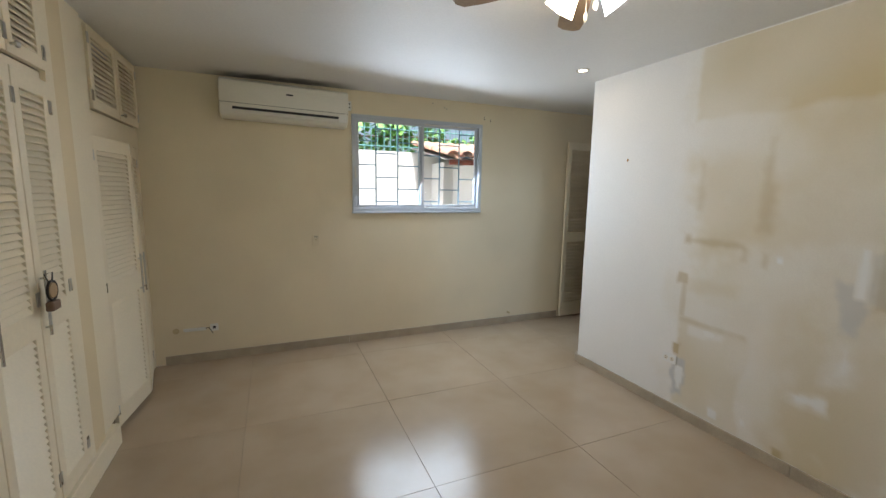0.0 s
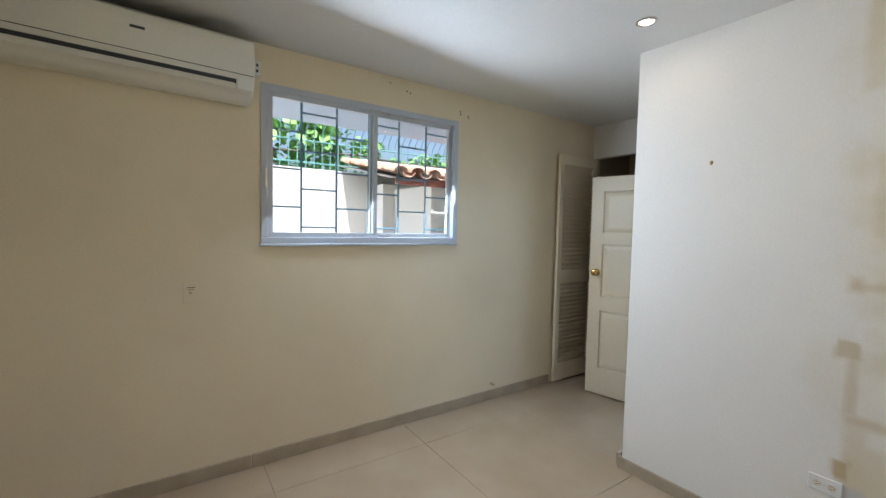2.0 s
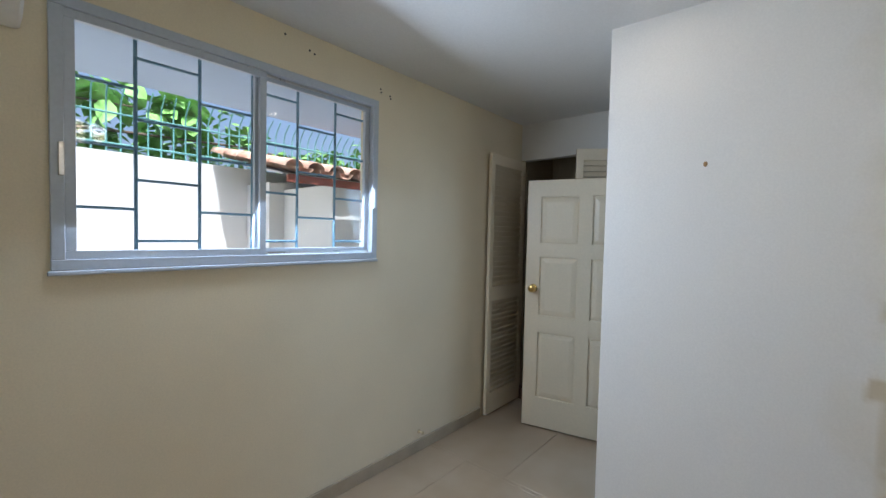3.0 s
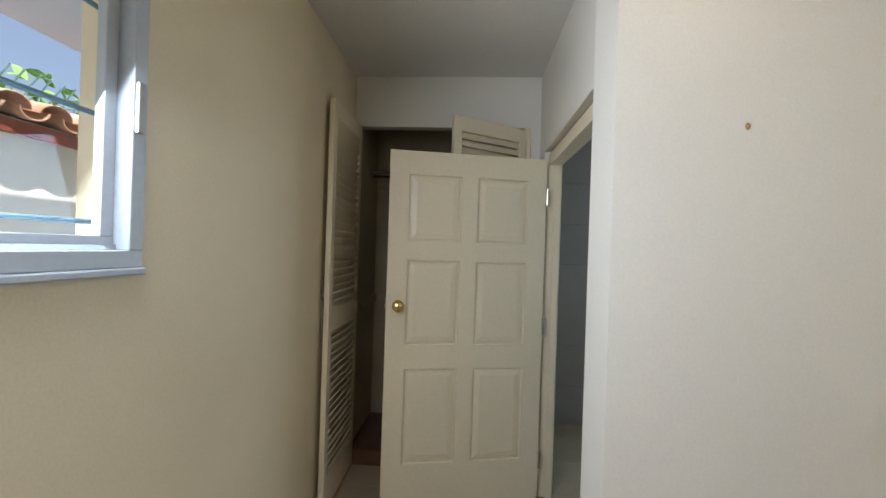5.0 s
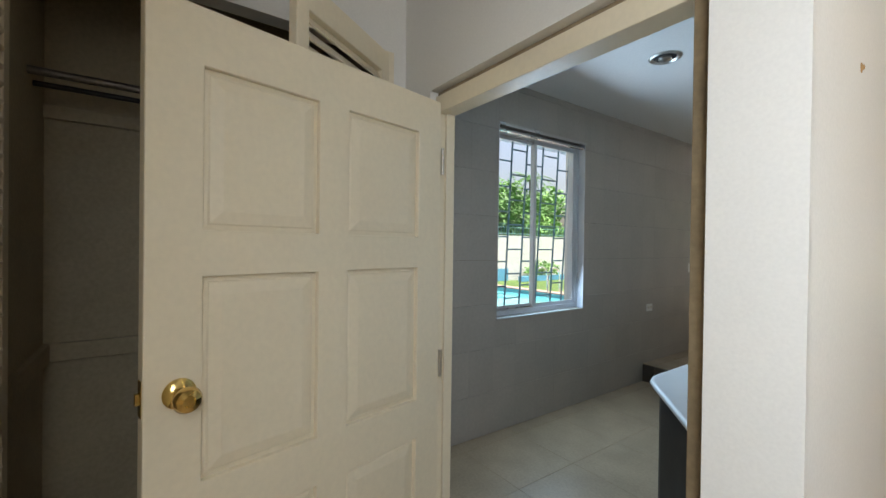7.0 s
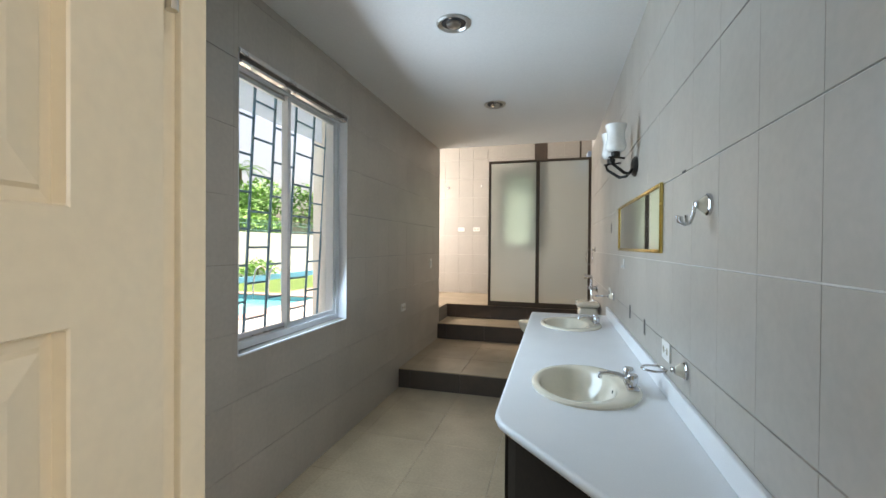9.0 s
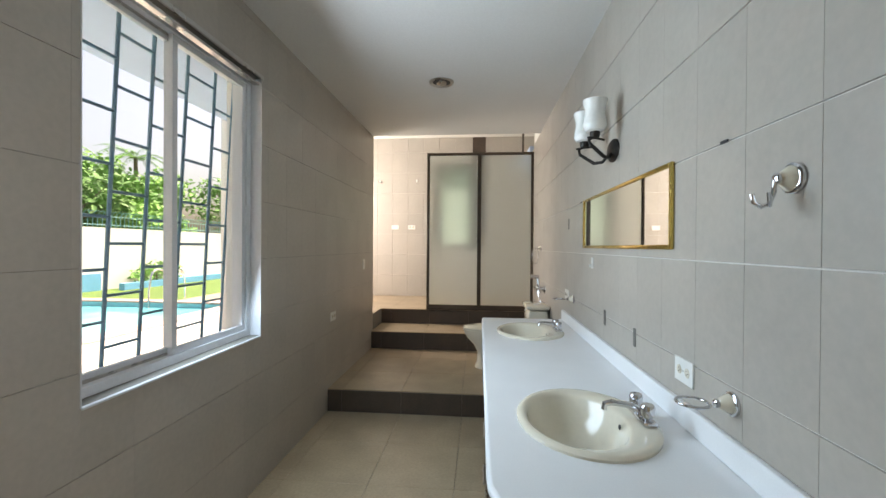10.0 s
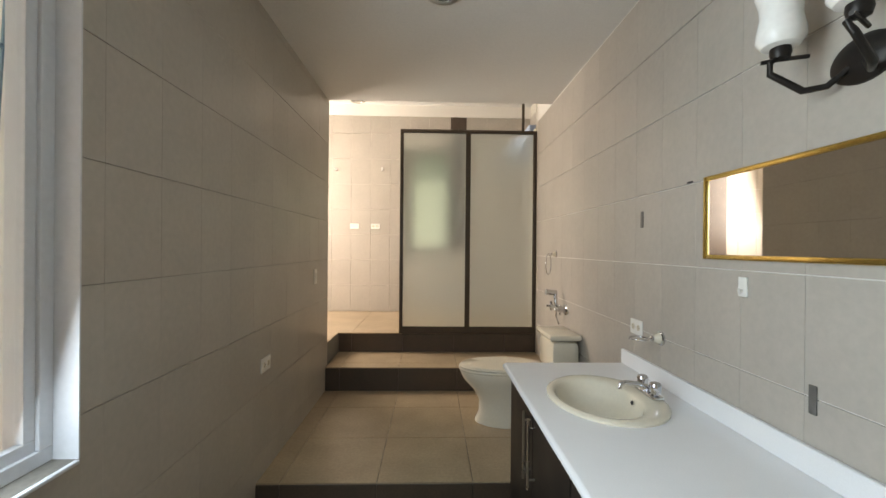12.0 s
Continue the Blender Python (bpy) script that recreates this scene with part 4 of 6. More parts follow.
SCRAPED = ((0.98, 1.14, 0.30, 1.20, 0.12, 0.20, 0.42), (1.27, 1.50, 0.665, 0.705, 0.03, 0.03, 0.7), (1.16, 1.52, 1.95, 2.12, 0.08, 0.12, 0.35), (0.70, 0.90, 0.46, 0.53, 0.06, 0.04, 0.6), (0.58, 0.72, 0.62, 0.92, 0.07, 0.06, 0.6))
GLUE = ((1.20, 1.60, 1.315, 1.345, 0.02, 0.03, 0.55), (1.55, 1.61, 1.30, 1.38, 0.02, 0.03, 0.55), (1.565, 1.585, 0.78, 1.02, 0.012, 0.015, 0.45), (1.555, 1.625, 1.02, 1.09, 0.02, 0.015, 0.65), (1.14, 1.58, 0.735, 0.755, 0.02, 0.03, 0.42),
        (1.09, 1.125, 1.45, 2.00, 0.03, 0.05, 0.40), (1.50, 1.53, 1.55, 1.88, 0.03, 0.04, 0.25), (1.18, 1.21, 1.24, 1.32, 0.02, 0.03, 0.40), (1.06, 1.09, 1.21, 1.30, 0.02, 0.03, 0.40), (1.565, 1.62, 0.46, 0.55, 0.02, 0.012, 0.9), (0.36, 0.55, 1.10, 1.42, 0.04, 0.03, 0.6), (0.87, 0.90, 0.08, 0.11, 0.02, 0.01, 0.9))
CEMENT = ((1.50, 1.60, 0.14, 0.46, 0.05, 0.02, 0.8), (0.60, 0.71, 0.90, 1.20, 0.05, 0.03, 0.65), (0.52, 0.62, 1.12, 1.38, 0.04, 0.03, 0.4))
FILLER = ((0.60, 0.65, 1.13, 1.40, 0.02, 0.02, 0.9), (0.62, 0.67, 0.70, 0.86, 0.04, 0.03, 0.6), (0.985, 1.015, 1.255, 1.29, 0.01, 0.012, 1.0), (0.70, 0.88, 0.485, 0.51, 0.05, 0.02, 0.7), (1.52, 1.57, 0.20, 0.38, 0.03, 0.015, 0.8), (1.07, 1.11, 0.16, 0.22, 0.02, 0.015, 0.8), (1.26, 1.30, 0.12, 0.16, 0.02, 0.012, 0.7))
gy, gz = np.arange(-0.60, 2.6051, 0.015), np.arange(0.076, 2.6481, 0.015)
coat_v, coat_c = [], []
for y in gy:
    for z in gz:
        cloud = 0.75 + 0.5 * noise.noise(Vector((y * 2.1, z * 2.1, 9)))
        ye, sr, gl, ce, fi = [1 - math.prod(1 - field(y, z, *r[:6]) * r[6] for r in layer) for layer in (YELLOW, SCRAPED, GLUE, CEMENT, FILLER)]
        ye = ye * (1 - sr) * cloud
        lift = 0.0012 + 0.0025 * fi + 0.0012 * gl - 0.0008 * sr + 0.0006 * noise.noise(Vector((y * 7, z * 7, 2)))
        coat_v.append((face_x(y) - max(0.0004, lift), y, z))
        coat_c.append((min(1, ye), gl * (1 - fi), ce * (1 - fi), fi))
nz_ = len(gz)
coat_f = [(i * nz_ + j, i * nz_ + j + 1, (i + 1) * nz_ + j + 1, (i + 1) * nz_ + j) for i in range(len(gy) - 1) for j in range(nz_ - 1)]
me = bpy.data.meshes.new("paint_coat")
me.from_pydata(coat_v, [], coat_f)
attr = me.color_attributes.new("stain", "FLOAT_COLOR", "POINT")
attr.data.foreach_set("color", np.array(coat_c, dtype=np.float32).ravel())
me.shade_smooth()
COAT = mat("scraped_wall_paint", (0.78, 0.75, 0.70), 0.6, vary=0.03, scale=1.1, fine=120, bump=0.2, dist=0.002)
_n, _l = COAT.node_tree.nodes, COAT.node_tree.links
_at = _n.new("ShaderNodeAttribute")
_at.attribute_name = "stain"
_sep = _n.new("ShaderNodeSeparateColor")
_l.new(_at.outputs["Color"], _sep.inputs[0])
_prev = next(x for x in _n if x.type == "HUE_SAT").outputs[0]
for _src, _col in ((_sep.outputs[0], (0.56, 0.45, 0.25)), (_sep.outputs[1], (0.47, 0.36, 0.19)), (_sep.outputs[2], (0.50, 0.50, 0.50)), (_at.outputs["Alpha"], (0.78, 0.78, 0.77))):
    _mx = _n.new("ShaderNodeMix")
    _mx.data_type = "RGBA"
    _l.new(_src, _mx.inputs["Factor"])
    _l.new(_prev, _mx.inputs[6])
    _mx.inputs[7].default_value = (*_col, 1)
    _prev = _mx.outputs[2]
_l.new(_prev, _n["Principled BSDF"].inputs["Base Color"])
me.materials.append(COAT)
coat = new("paint_coat", me)
coat.parent, coat.matrix_parent_inverse = wall_stub, world_of(wall_stub).inverted()
coat["label"] = "scraped off-white paint with yellow glue stains"


# ---- bathroom: vanity ----
WX = 3.165                                   # tiled face of the west wall
TOPZ = 0.86


def poly_slab(outline, z0, z1, bevel=0.0):
    bm = bmesh.new()
    lo = [bm.verts.new((x, y, z0)) for x, y in outline]
    hi = [bm.verts.new((x, y, z1)) for x, y in outline]
    bm.faces.new(hi), bm.faces.new(lo[::-1])
    n = len(outline)
    for i in range(n):
        bm.faces.new((lo[i], lo[(i + 1) % n], hi[(i + 1) % n], hi[i]))
    bmesh.ops.recalc_face_normals(bm, faces=bm.faces)
    if bevel:
        es = [e for e in bm.edges if abs(e.verts[0].co.z - e.verts[1].co.z) < 1e-4]
        bmesh.ops.bevel(bm, geom=es, offset=bevel, segments=3, affect="EDGES", profile=0.5)
    return bm


SINKS = ((3.505, 1.035), (3.515, -0.475))
top = thing("worktop", (3.5, 0.5, TOPZ), "long white laminate vanity worktop with two basins", "worktop")
outline = [(WX, -1.025), (3.845, -1.025), (3.845, 1.40), (3.842, 1.46), (3.822, 1.52), (3.775, 1.58), (WX, 2.27)]


def slab_with_holes(outline, holes, z0, z1):
    """A slab with oval holes, as a triangulated fill with walls."""
    bm = bmesh.new()
    loops = [outline] + [[(cx + rx * math.cos(2 * math.pi * i / 40), cy + ry * math.sin(2 * math.pi * i / 40)) for i in range(40)] for cx, cy, rx, ry in holes]
    edges = []
    for pts in loops:
        vs = [bm.verts.new((x, y, z1)) for x, y in pts]
        edges += [bm.edges.new((vs[i], vs[(i + 1) % len(vs)])) for i in range(len(vs))]
    fill = bmesh.ops.triangle_fill(bm, use_beauty=True, use_dissolve=False, edges=edges)
    faces = [f for f in bm.faces]
    ext = bmesh.ops.extrude_face_region(bm, geom=faces)
    bmesh.ops.translate(bm, vec=(0, 0, z0 - z1), verts=[g for g in ext["geom"] if isinstance(g, bmesh.types.BMVert)])
    bmesh.ops.recalc_face_normals(bm, faces=bm.faces)
    return bm


part("slab", slab_with_holes(outline, [(cx + 0.01, cy, 0.20, 0.255) for cx, cy in SINKS], TOPZ - 0.032, TOPZ), TOP, top)
part("front_roll", tube([(3.843, -1.02, TOPZ - 0.0165), (3.843, 1.40, TOPZ - 0.0165), (3.840, 1.46, TOPZ - 0.0165), (3.820, 1.52, TOPZ - 0.0165), (3.773, 1.58, TOPZ - 0.0165), (WX + 0.01, 2.27, TOPZ - 0.0165)], 0.0165, 12), TOP, top, smooth=True)
part("backsplash", boxes((WX, WX + 0.02, -1.025, 2.26, TOPZ, TOPZ + 0.082), bevel=0.005), TOP, top)

for u, (y0, y1) in enumerate(((-0.98, -0.02), (-0.015, 0.72), (0.725, 1.44))):
    cab = thing("vanity_cabinet", (3.5, (y0 + y1) / 2, 0), "dark espresso vanity cabinet with bar handles under the worktop", "cabinet", group="vanity cabinets")
    part("body", boxes((WX, 3.80, y0, y0 + 0.018, 0.10, 0.826), (WX, 3.80, y1 - 0.018, y1, 0.10, 0.826), (WX, 3.80, y0 + 0.018, y1 - 0.018, 0.10, 0.12), (WX, WX + 0.01, y0 + 0.018, y1 - 0.018, 0.12, 0.826)), ESPRESSO, cab)
    part("kickboard", boxes((WX, 3.75, y0, y1, 0.0, 0.10)), ESPRESSO, cab)
    if u == 1:
        for k in range(3):
            z0 = 0.115 + k * 0.237
            d = part("drawer", boxes((3.80, 3.82, y0 + 0.004, y1 - 0.004, z0, z0 + 0.23), bevel=0.003), ESPRESSO, cab)
            h = part("handle", tube([(3.85, (y0 + y1) / 2 - 0.09, z0 + 0.15), (3.85, (y0 + y1) / 2 + 0.09, z0 + 0.15)], 0.006, 10), STEEL, d, "brushed steel bar handle", True)
            for s in (-0.06, 0.06):
                part("post", tube([(3.82, (y0 + y1) / 2 + s, z0 + 0.15), (3.85, (y0 + y1) / 2 + s, z0 + 0.15)], 0.005, 8), STEEL, h)
    else:
        for k in range(2):
            a, b = (y0 + 0.004, (y0 + y1) / 2 - 0.002) if k == 0 else ((y0 + y1) / 2 + 0.002, y1 - 0.004)
            d = part("door", boxes((3.80, 3.82, a, b, 0.115, 0.82), bevel=0.003), ESPRESSO, cab)
            hy = b - 0.04 if k == 0 else a + 0.04
            h = part("handle", tube([(3.85, hy, 0.48), (3.85, hy, 0.78)], 0.006, 10), STEEL, d, "brushed steel bar handle", True)
            for s in (0.52, 0.74):
                part("post", tube([(3.82, hy, s), (3.85, hy, s)], 0.005, 8), STEEL, h)
end = thing("vanity_end_panel", (3.5, 1.8, 0), "dark espresso slanted end cabinet of the vanity", "cabinet", group="vanity cabinets")
part("body", poly_slab([(WX, 1.445), (3.80, 1.445), (3.80, 1.50), (3.77, 1.545), (WX, 2.215)], 0.10, 0.826), ESPRESSO, end)
part("kickboard", poly_slab([(WX, 1.445), (3.76, 1.445), (3.72, 1.53), (WX, 2.15)], 0.0, 0.10), ESPRESSO, end)


def basin(cx, cy):
    s = thing("basin", (cx, cy, TOPZ), "oval bone-coloured porcelain drop-in basin", "basin", group="vanity basins")
    # rim and bowl as ovals whose centres drift away from the tap ledge
    prof = [(0.238, 0.290, 0.0, 0.0), (0.238, 0.290, 0.008, 0.0), (0.230, 0.282, 0.015, 0.0), (0.216, 0.268, 0.017, 0.0), (0.176, 0.240, 0.012, 0.030), (0.166, 0.228, 0.0, 0.033),
            (0.152, 0.205, -0.05, 0.034), (0.12, 0.165, -0.10, 0.034), (0.07, 0.10, -0.135, 0.030), (0.022, 0.022, -0.145, 0.02)]
    bm = bmesh.new()
    rings = [[bm.verts.new((cx + dx + rx * math.cos(2 * math.pi * i / 48), cy + ry * math.sin(2 * math.pi * i / 48), TOPZ + z)) for i in range(48)] for rx, ry, z, dx in prof]
    for a, b in zip(rings, rings[1:]):
        for i in range(48):
            j = (i + 1) % 48
            bm.faces.new((a[i], a[j], b[j], b[i]))
    bm.faces.new(rings[-1])
    bmesh.ops.recalc_face_normals(bm, faces=bm.faces)
    part("bowl", bm, PORCELAIN, s, smooth=True)
    part("drain", lathe([(0.024, 0.002), (0.022, 0.005), (0.012, 0.003), (0, 0.003)], Matrix.Translation((cx + 0.02, cy, TOPZ - 0.146)), 20), CHROME, s, smooth=True)
    part("overflow", lathe([(0.009, 0), (0.007, 0.003), (0, 0.001)], Matrix.Translation((cx - 0.120, cy, TOPZ - 0.018)) @ Matrix.Rotation(radians(75), 4, "Y"), 14), DARK, s)
    t = thing("basin_tap", (cx - 0.195, cy, TOPZ + 0.016), "chrome two-handle tap on the basin ledge", "tap", group="vanity taps")
    bx, bz = cx - 0.193, TOPZ + 0.0165
    part("base", boxes((bx - 0.024, bx + 0.024, cy - 0.085, cy + 0.085, bz, bz + 0.018), bevel=0.007), CHROME, t, smooth=True)
    for s2 in (-1, 1):
        part("handle", lathe([(0.012, bz + 0.016), (0.012, bz + 0.028), (0.022, bz + 0.032), (0.024, bz + 0.060), (0.019, bz + 0.068), (0, bz + 0.069)], Matrix.Translation((bx, cy + s2 * 0.052, 0)), 16), CHROME, t, smooth=True)
    part("spout", tube([(bx, cy, bz + 0.012), (bx + 0.01, cy, bz + 0.032), (bx + 0.05, cy, bz + 0.046), (bx + 0.10, cy, bz + 0.052), (bx + 0.125, cy, bz + 0.046), (bx + 0.128, cy, bz + 0.026)], [0.017, 0.015, 0.012, 0.011, 0.011, 0.010], 12), CHROME, t, smooth=True)


for c in SINKS:
    basin(*c)

# ---- mirror, sconce, hook, rings ----
mir = thing("wall_mirror", (WX, 0.30, 1.63), "long narrow mirror in a thin gold frame", "mirror")
y0, y1, z0, z1 = -0.345, 0.94, 1.468, 1.795
part("glass", boxes((WX + 0.004, WX + 0.008, y0 + 0.016, y1 - 0.016, z0 + 0.016, z1 - 0.016)), MIRROR, mir)
for nm, s in (("frame_side", (WX, WX + 0.016, y0, y0 + 0.018, z0, z1)), ("frame_side", (WX, WX + 0.016, y1 - 0.018, y1, z0, z1)),
              ("frame_rail", (WX, WX + 0.016, y0 + 0.018, y1 - 0.018, z0, z0 + 0.018)), ("frame_rail", (WX, WX + 0.016, y0 + 0.018, y1 - 0.018, z1 - 0.018, z1))):
    part(nm, boxes(s, bevel=0.005), GOLD, mir, smooth=True)

sc = thing("wall_sconce", (WX, 0.25, 1.995), "dark bronze wall sconce with two white glass shades", "wall lamp")
part("backplate", lathe([(0.085, 0), (0.085, 0.008), (0.07, 0.018), (0.03, 0.026), (0, 0.028)], Matrix.Translation((WX, 0.25, 1.995)) @ Matrix.Rotation(radians(90), 4, "Y"), 28, 0.72, 1.0), IRON, sc, smooth=True)
for s in (-1, 1):
    yc, xc = 0.25 + s * 0.105, WX + 0.130
    pts = [(WX + 0.02, 0.25 + s * 0.02, 1.980), (WX + 0.045, 0.25 + s * 0.055, 1.945), (WX + 0.08, 0.25 + s * 0.09, 1.945), (xc + 0.022, yc + s * 0.01, 2.0), (xc + 0.03, yc, 2.025), (xc + 0.012, yc, 2.040), (xc - 0.012, yc, 2.040)]
    arm = part("arm", tube(pts, [0.008, 0.009, 0.010, 0.009, 0.008, 0.008, 0.007], 10), IRON, sc, smooth=True)
    part("scroll", tube([(xc - 0.055, yc - s * 0.03, 2.035), (xc, yc, 2.038), (xc + 0.04, yc + s * 0.02, 2.035)], 0.006, 8), IRON, arm, smooth=True)
    part("cup", lathe([(0.010, 2.035), (0.022, 2.040), (0.026, 2.055), (0.024, 2.072), (0, 2.074)], Matrix.Translation((xc, yc, 0)), 20), IRON, sc, smooth=True)
    part("shade", lathe([(0.018, 2.068), (0.045, 2.074), (0.058, 2.092), (0.057, 2.115), (0.049, 2.155), (0.050, 2.185), (0.060, 2.220), (0.062, 2.230), (0.058, 2.230), (0.047, 2.185), (0.046, 2.155), (0.054, 2.115), (0.05, 2.092), (0, 2.080)], Matrix.Translation((xc, yc, 0)), 32), SHADE, sc, "white frosted glass tulip shade", True)


def rosette(parent, y, z, out, r=0.036):
    m = Matrix.Translation((WX, y, z)) @ Matrix.Rotation(radians(90), 4, "Y")
    part("flange", lathe([(r, 0), (r, 0.008), (r * 0.85, 0.012), (r * 0.83, 0.012)], m, 28), CHROME, parent, smooth=True)
    part("ceramic_cone", lathe([(r * 0.84, 0.010), (r * 0.78, 0.016), (r * 0.42, out * 0.75), (r * 0.3, out * 0.8)], m, 28), PORCELAIN, parent, "white ceramic cone", True)
    part("stem", lathe([(r * 0.30, out * 0.76), (r * 0.36, out * 0.9), (r * 0.36, out), (r * 0.2, out * 1.08), (0, out * 1.1)], m, 20), CHROME, parent, smooth=True)


hk = thing("robe_hook", (WX, 1.515, 1.635), "chrome and white ceramic double robe hook", "hook")
rosette(hk, 1.515, 1.635, 0.042)
hx = WX + 0.042
part("hook", tube([(hx, 1.515, 1.63), (hx + 0.004, 1.515, 1.60), (hx + 0.012, 1.515, 1.578), (hx + 0.03, 1.515, 1.570), (hx + 0.046, 1.515, 1.580), (hx + 0.05, 1.515, 1.60)], 0.0055, 10), CHROME, hk, smooth=True)
for dy in (-0.028, 0.028):
    part("prong", tube([(hx + 0.012, 1.515, 1.576), (hx + 0.022, 1.515 + dy * 0.6, 1.572), (hx + 0.03, 1.515 + dy, 1.582), (hx + 0.032, 1.515 + dy, 1.60)], 0.0045, 8), CHROME, hk, smooth=True)


def cup_ring(y, z, name="tumbler_ring"):
    t = thing(name, (WX, y, z), "chrome tumbler ring with a white ceramic base", "tumbler holder", group="tumbler rings")
    rosette(t, y, z, 0.05, 0.034)
    part("ring", tube(arc((WX + 0.11, y, z), 0.042, 0, 360, 32, (1, 0, 0), (0, 1, 0)), 0.0045, 10), CHROME, t, smooth=True)


cup_ring(1.30, 1.035)
cup_ring(-0.655, 1.08)
tr = thing("towel_ring", (WX, -2.30, 1.46), "chrome towel ring beside the shower", "towel ring")
rosette(tr, -2.30, 1.46, 0.05, 0.030)
part("ring", tube(arc((WX + 0.07, -2.30, 1.37), 0.092, 0, 360, 36, (0.5, 0.86, 0), (0, 0, 1)), 0.0045, 10), CHROME, tr, smooth=True)

for y, z in ((0.12, 1.075), (0.57, 1.06)):
    cl_ = thing("mirror_clip", (WX, y, z), "dark tarnished steel mirror clip remaining on the tiles", "clip", group="mirror clips")
    part("strip", boxes((WX, WX + 0.005, y - 0.012, y + 0.012, z - 0.042, z + 0.042), bevel=0.0015), TARNISHED, cl_)
for y, z in ((-0.84, 1.66),):
    cl_ = thing("mirror_clip", (WX, y, z), "dark tarnished steel mirror clip remaining on the tiles", "clip", group="mirror clips")
    part("strip", boxes((WX, WX + 0.005, y - 0.012, y + 0.012, z - 0.042, z + 0.042), bevel=0.0015), TARNISHED, cl_)
for y, z in ((-0.45, 1.792), (1.245, 1.788)):
    an = thing("wall_anchor", (WX, y, z), "dark screw anchor in a tile joint", "screw hole", group="anchors in the tiles")
    part("plug", boxes((WX, WX + 0.003, y - 0.018, y + 0.018, z - 0.004, z + 0.004)), DARK, an)
ph = thing("paper_hook", (WX, -0.145, 1.37), "white plastic stick-on hook below the mirror", "hook")
part("base", boxes((WX, WX + 0.006, -0.165, -0.125, 1.34, 1.41), bevel=0.002), PLASTIC, ph)
part("prong", tube([(WX + 0.005, -0.145, 1.365), (WX + 0.018, -0.145, 1.35), (WX + 0.02, -0.145, 1.368)], 0.004, 8), PLASTIC, ph)
plate("wall_outlet", "white duplex outlet on the tiles over the worktop", (WX, 1.03, 1.045), (0, 1, 0), (1, 0, 0), 0.125, 0.085)
plate("wall_outlet", "white duplex outlet on the tiles by the toilet", (WX, -0.885, 1.09), (0, 1, 0), (1, 0, 0), 0.12, 0.08)
EF = 5.222
plate("wall_outlet", "white outlet plate on the tiled wall by the step", (EF, -1.12, 0.825), (0, -1, 0), (-1, 0, 0), 0.125, 0.08)
plate("light_switch", "white switch plate at the shower entrance", (EF, -2.11, 1.26), (0, -1, 0), (-1, 0, 0), 0.075, 0.12, "switch", category="light switch")
BY = -4.452
plate("light_switch", "white switch plate on the back tiles", (5.345, BY, 1.80), (-1, 0, 0), (0, 1, 0), 0.125, 0.075, "switch", category="light switch")
plate("wall_outlet", "white outlet plate on the back tiles", (5.055, BY, 1.80), (-1, 0, 0), (0, 1, 0), 0.125, 0.075)
for x, z, full in ((5.60, 2.585, True), (4.965, 2.60, False)):
    t = thing("robe_hook", (x, BY, z), "small chrome robe hook on the back tiles" if full else "broken ceramic hook stub on the back tiles", "hook")
    m = Matrix.Translation((x, BY, z)) @ Matrix.Rotation(radians(-90), 4, "X")
    part("base", lathe([(0.022, 0), (0.022, 0.01), (0.012, 0.02), (0.010, 0.04), (0.018, 0.046), (0.018, 0.056), (0, 0.058)] if full else [(0.016, 0), (0.014, 0.02), (0, 0.022)], m, 18, 1.0, 1.0 if full else 1.8), CHROME if full else PLASTIC, t, smooth=True)

# ---- ceiling spot lamps (unlit) ----
for x, y, z in ((4.25, 0.59, BZ), (4.21, -0.89, BZ), (5.29, -4.30, DZ)):
    t = thing("recessed_lamp", (x, y, z), "unlit recessed ceiling spotlight with a steel ring", "ceiling lamp", group="bathroom spotlights")
    m = Matrix.Translation((x, y, z))
    part("trim", lathe([(0.105, 0.0), (0.105, -0.007), (0.092, -0.013), (0.078, -0.007), (0.074, 0.0)], m, 36), STEEL, t, smooth=True)
    part("cup", lathe([(0.074, -0.001), (0.06, -0.003), (0, -0.003)], m, 30), DARK, t)
    part("bulb", lathe([(0.044, -0.003), (0.042, -0.016), (0.022, -0.024), (0, -0.026)], m, 24), STEEL, t, smooth=True)

# ---- toilet ----
TX, TY, TZ = WX + 0.012, -1.83, 0.198
wc = thing("toilet", (TX, TY, TZ), "bone-coloured porcelain toilet with the lid down", "toilet")
part("tank", boxes((TX, TX + 0.215, TY - 0.19, TY + 0.175, TZ + 0.37, TZ + 0.635), bevel=0.05), PORCELAIN, wc, smooth=True)
part("tank_lid", boxes((TX - 0.006, TX + 0.235, TY - 0.205, TY + 0.19, TZ + 0.636, TZ + 0.682), bevel=0.02), PORCELAIN, wc, smooth=True)


def oval_stack(prof, seg=40):
    bm = bmesh.new()
    rings = [[bm.verts.new((TX + c + rx * math.cos(2 * math.pi * i / seg), TY + ry * math.sin(2 * math.pi * i / seg), TZ + z)) for i in range(seg)] for c, rx, ry, z in prof]
    for a, b in zip(rings, rings[1:]):
        for i in range(seg):
            j = (i + 1) % seg
            bm.faces.new((a[i], a[j], b[j], b[i]))
    bm.faces.new(rings[0]), bm.faces.new(rings[-1])
    bmesh.ops.recalc_face_normals(bm, faces=bm.faces)
    return bm


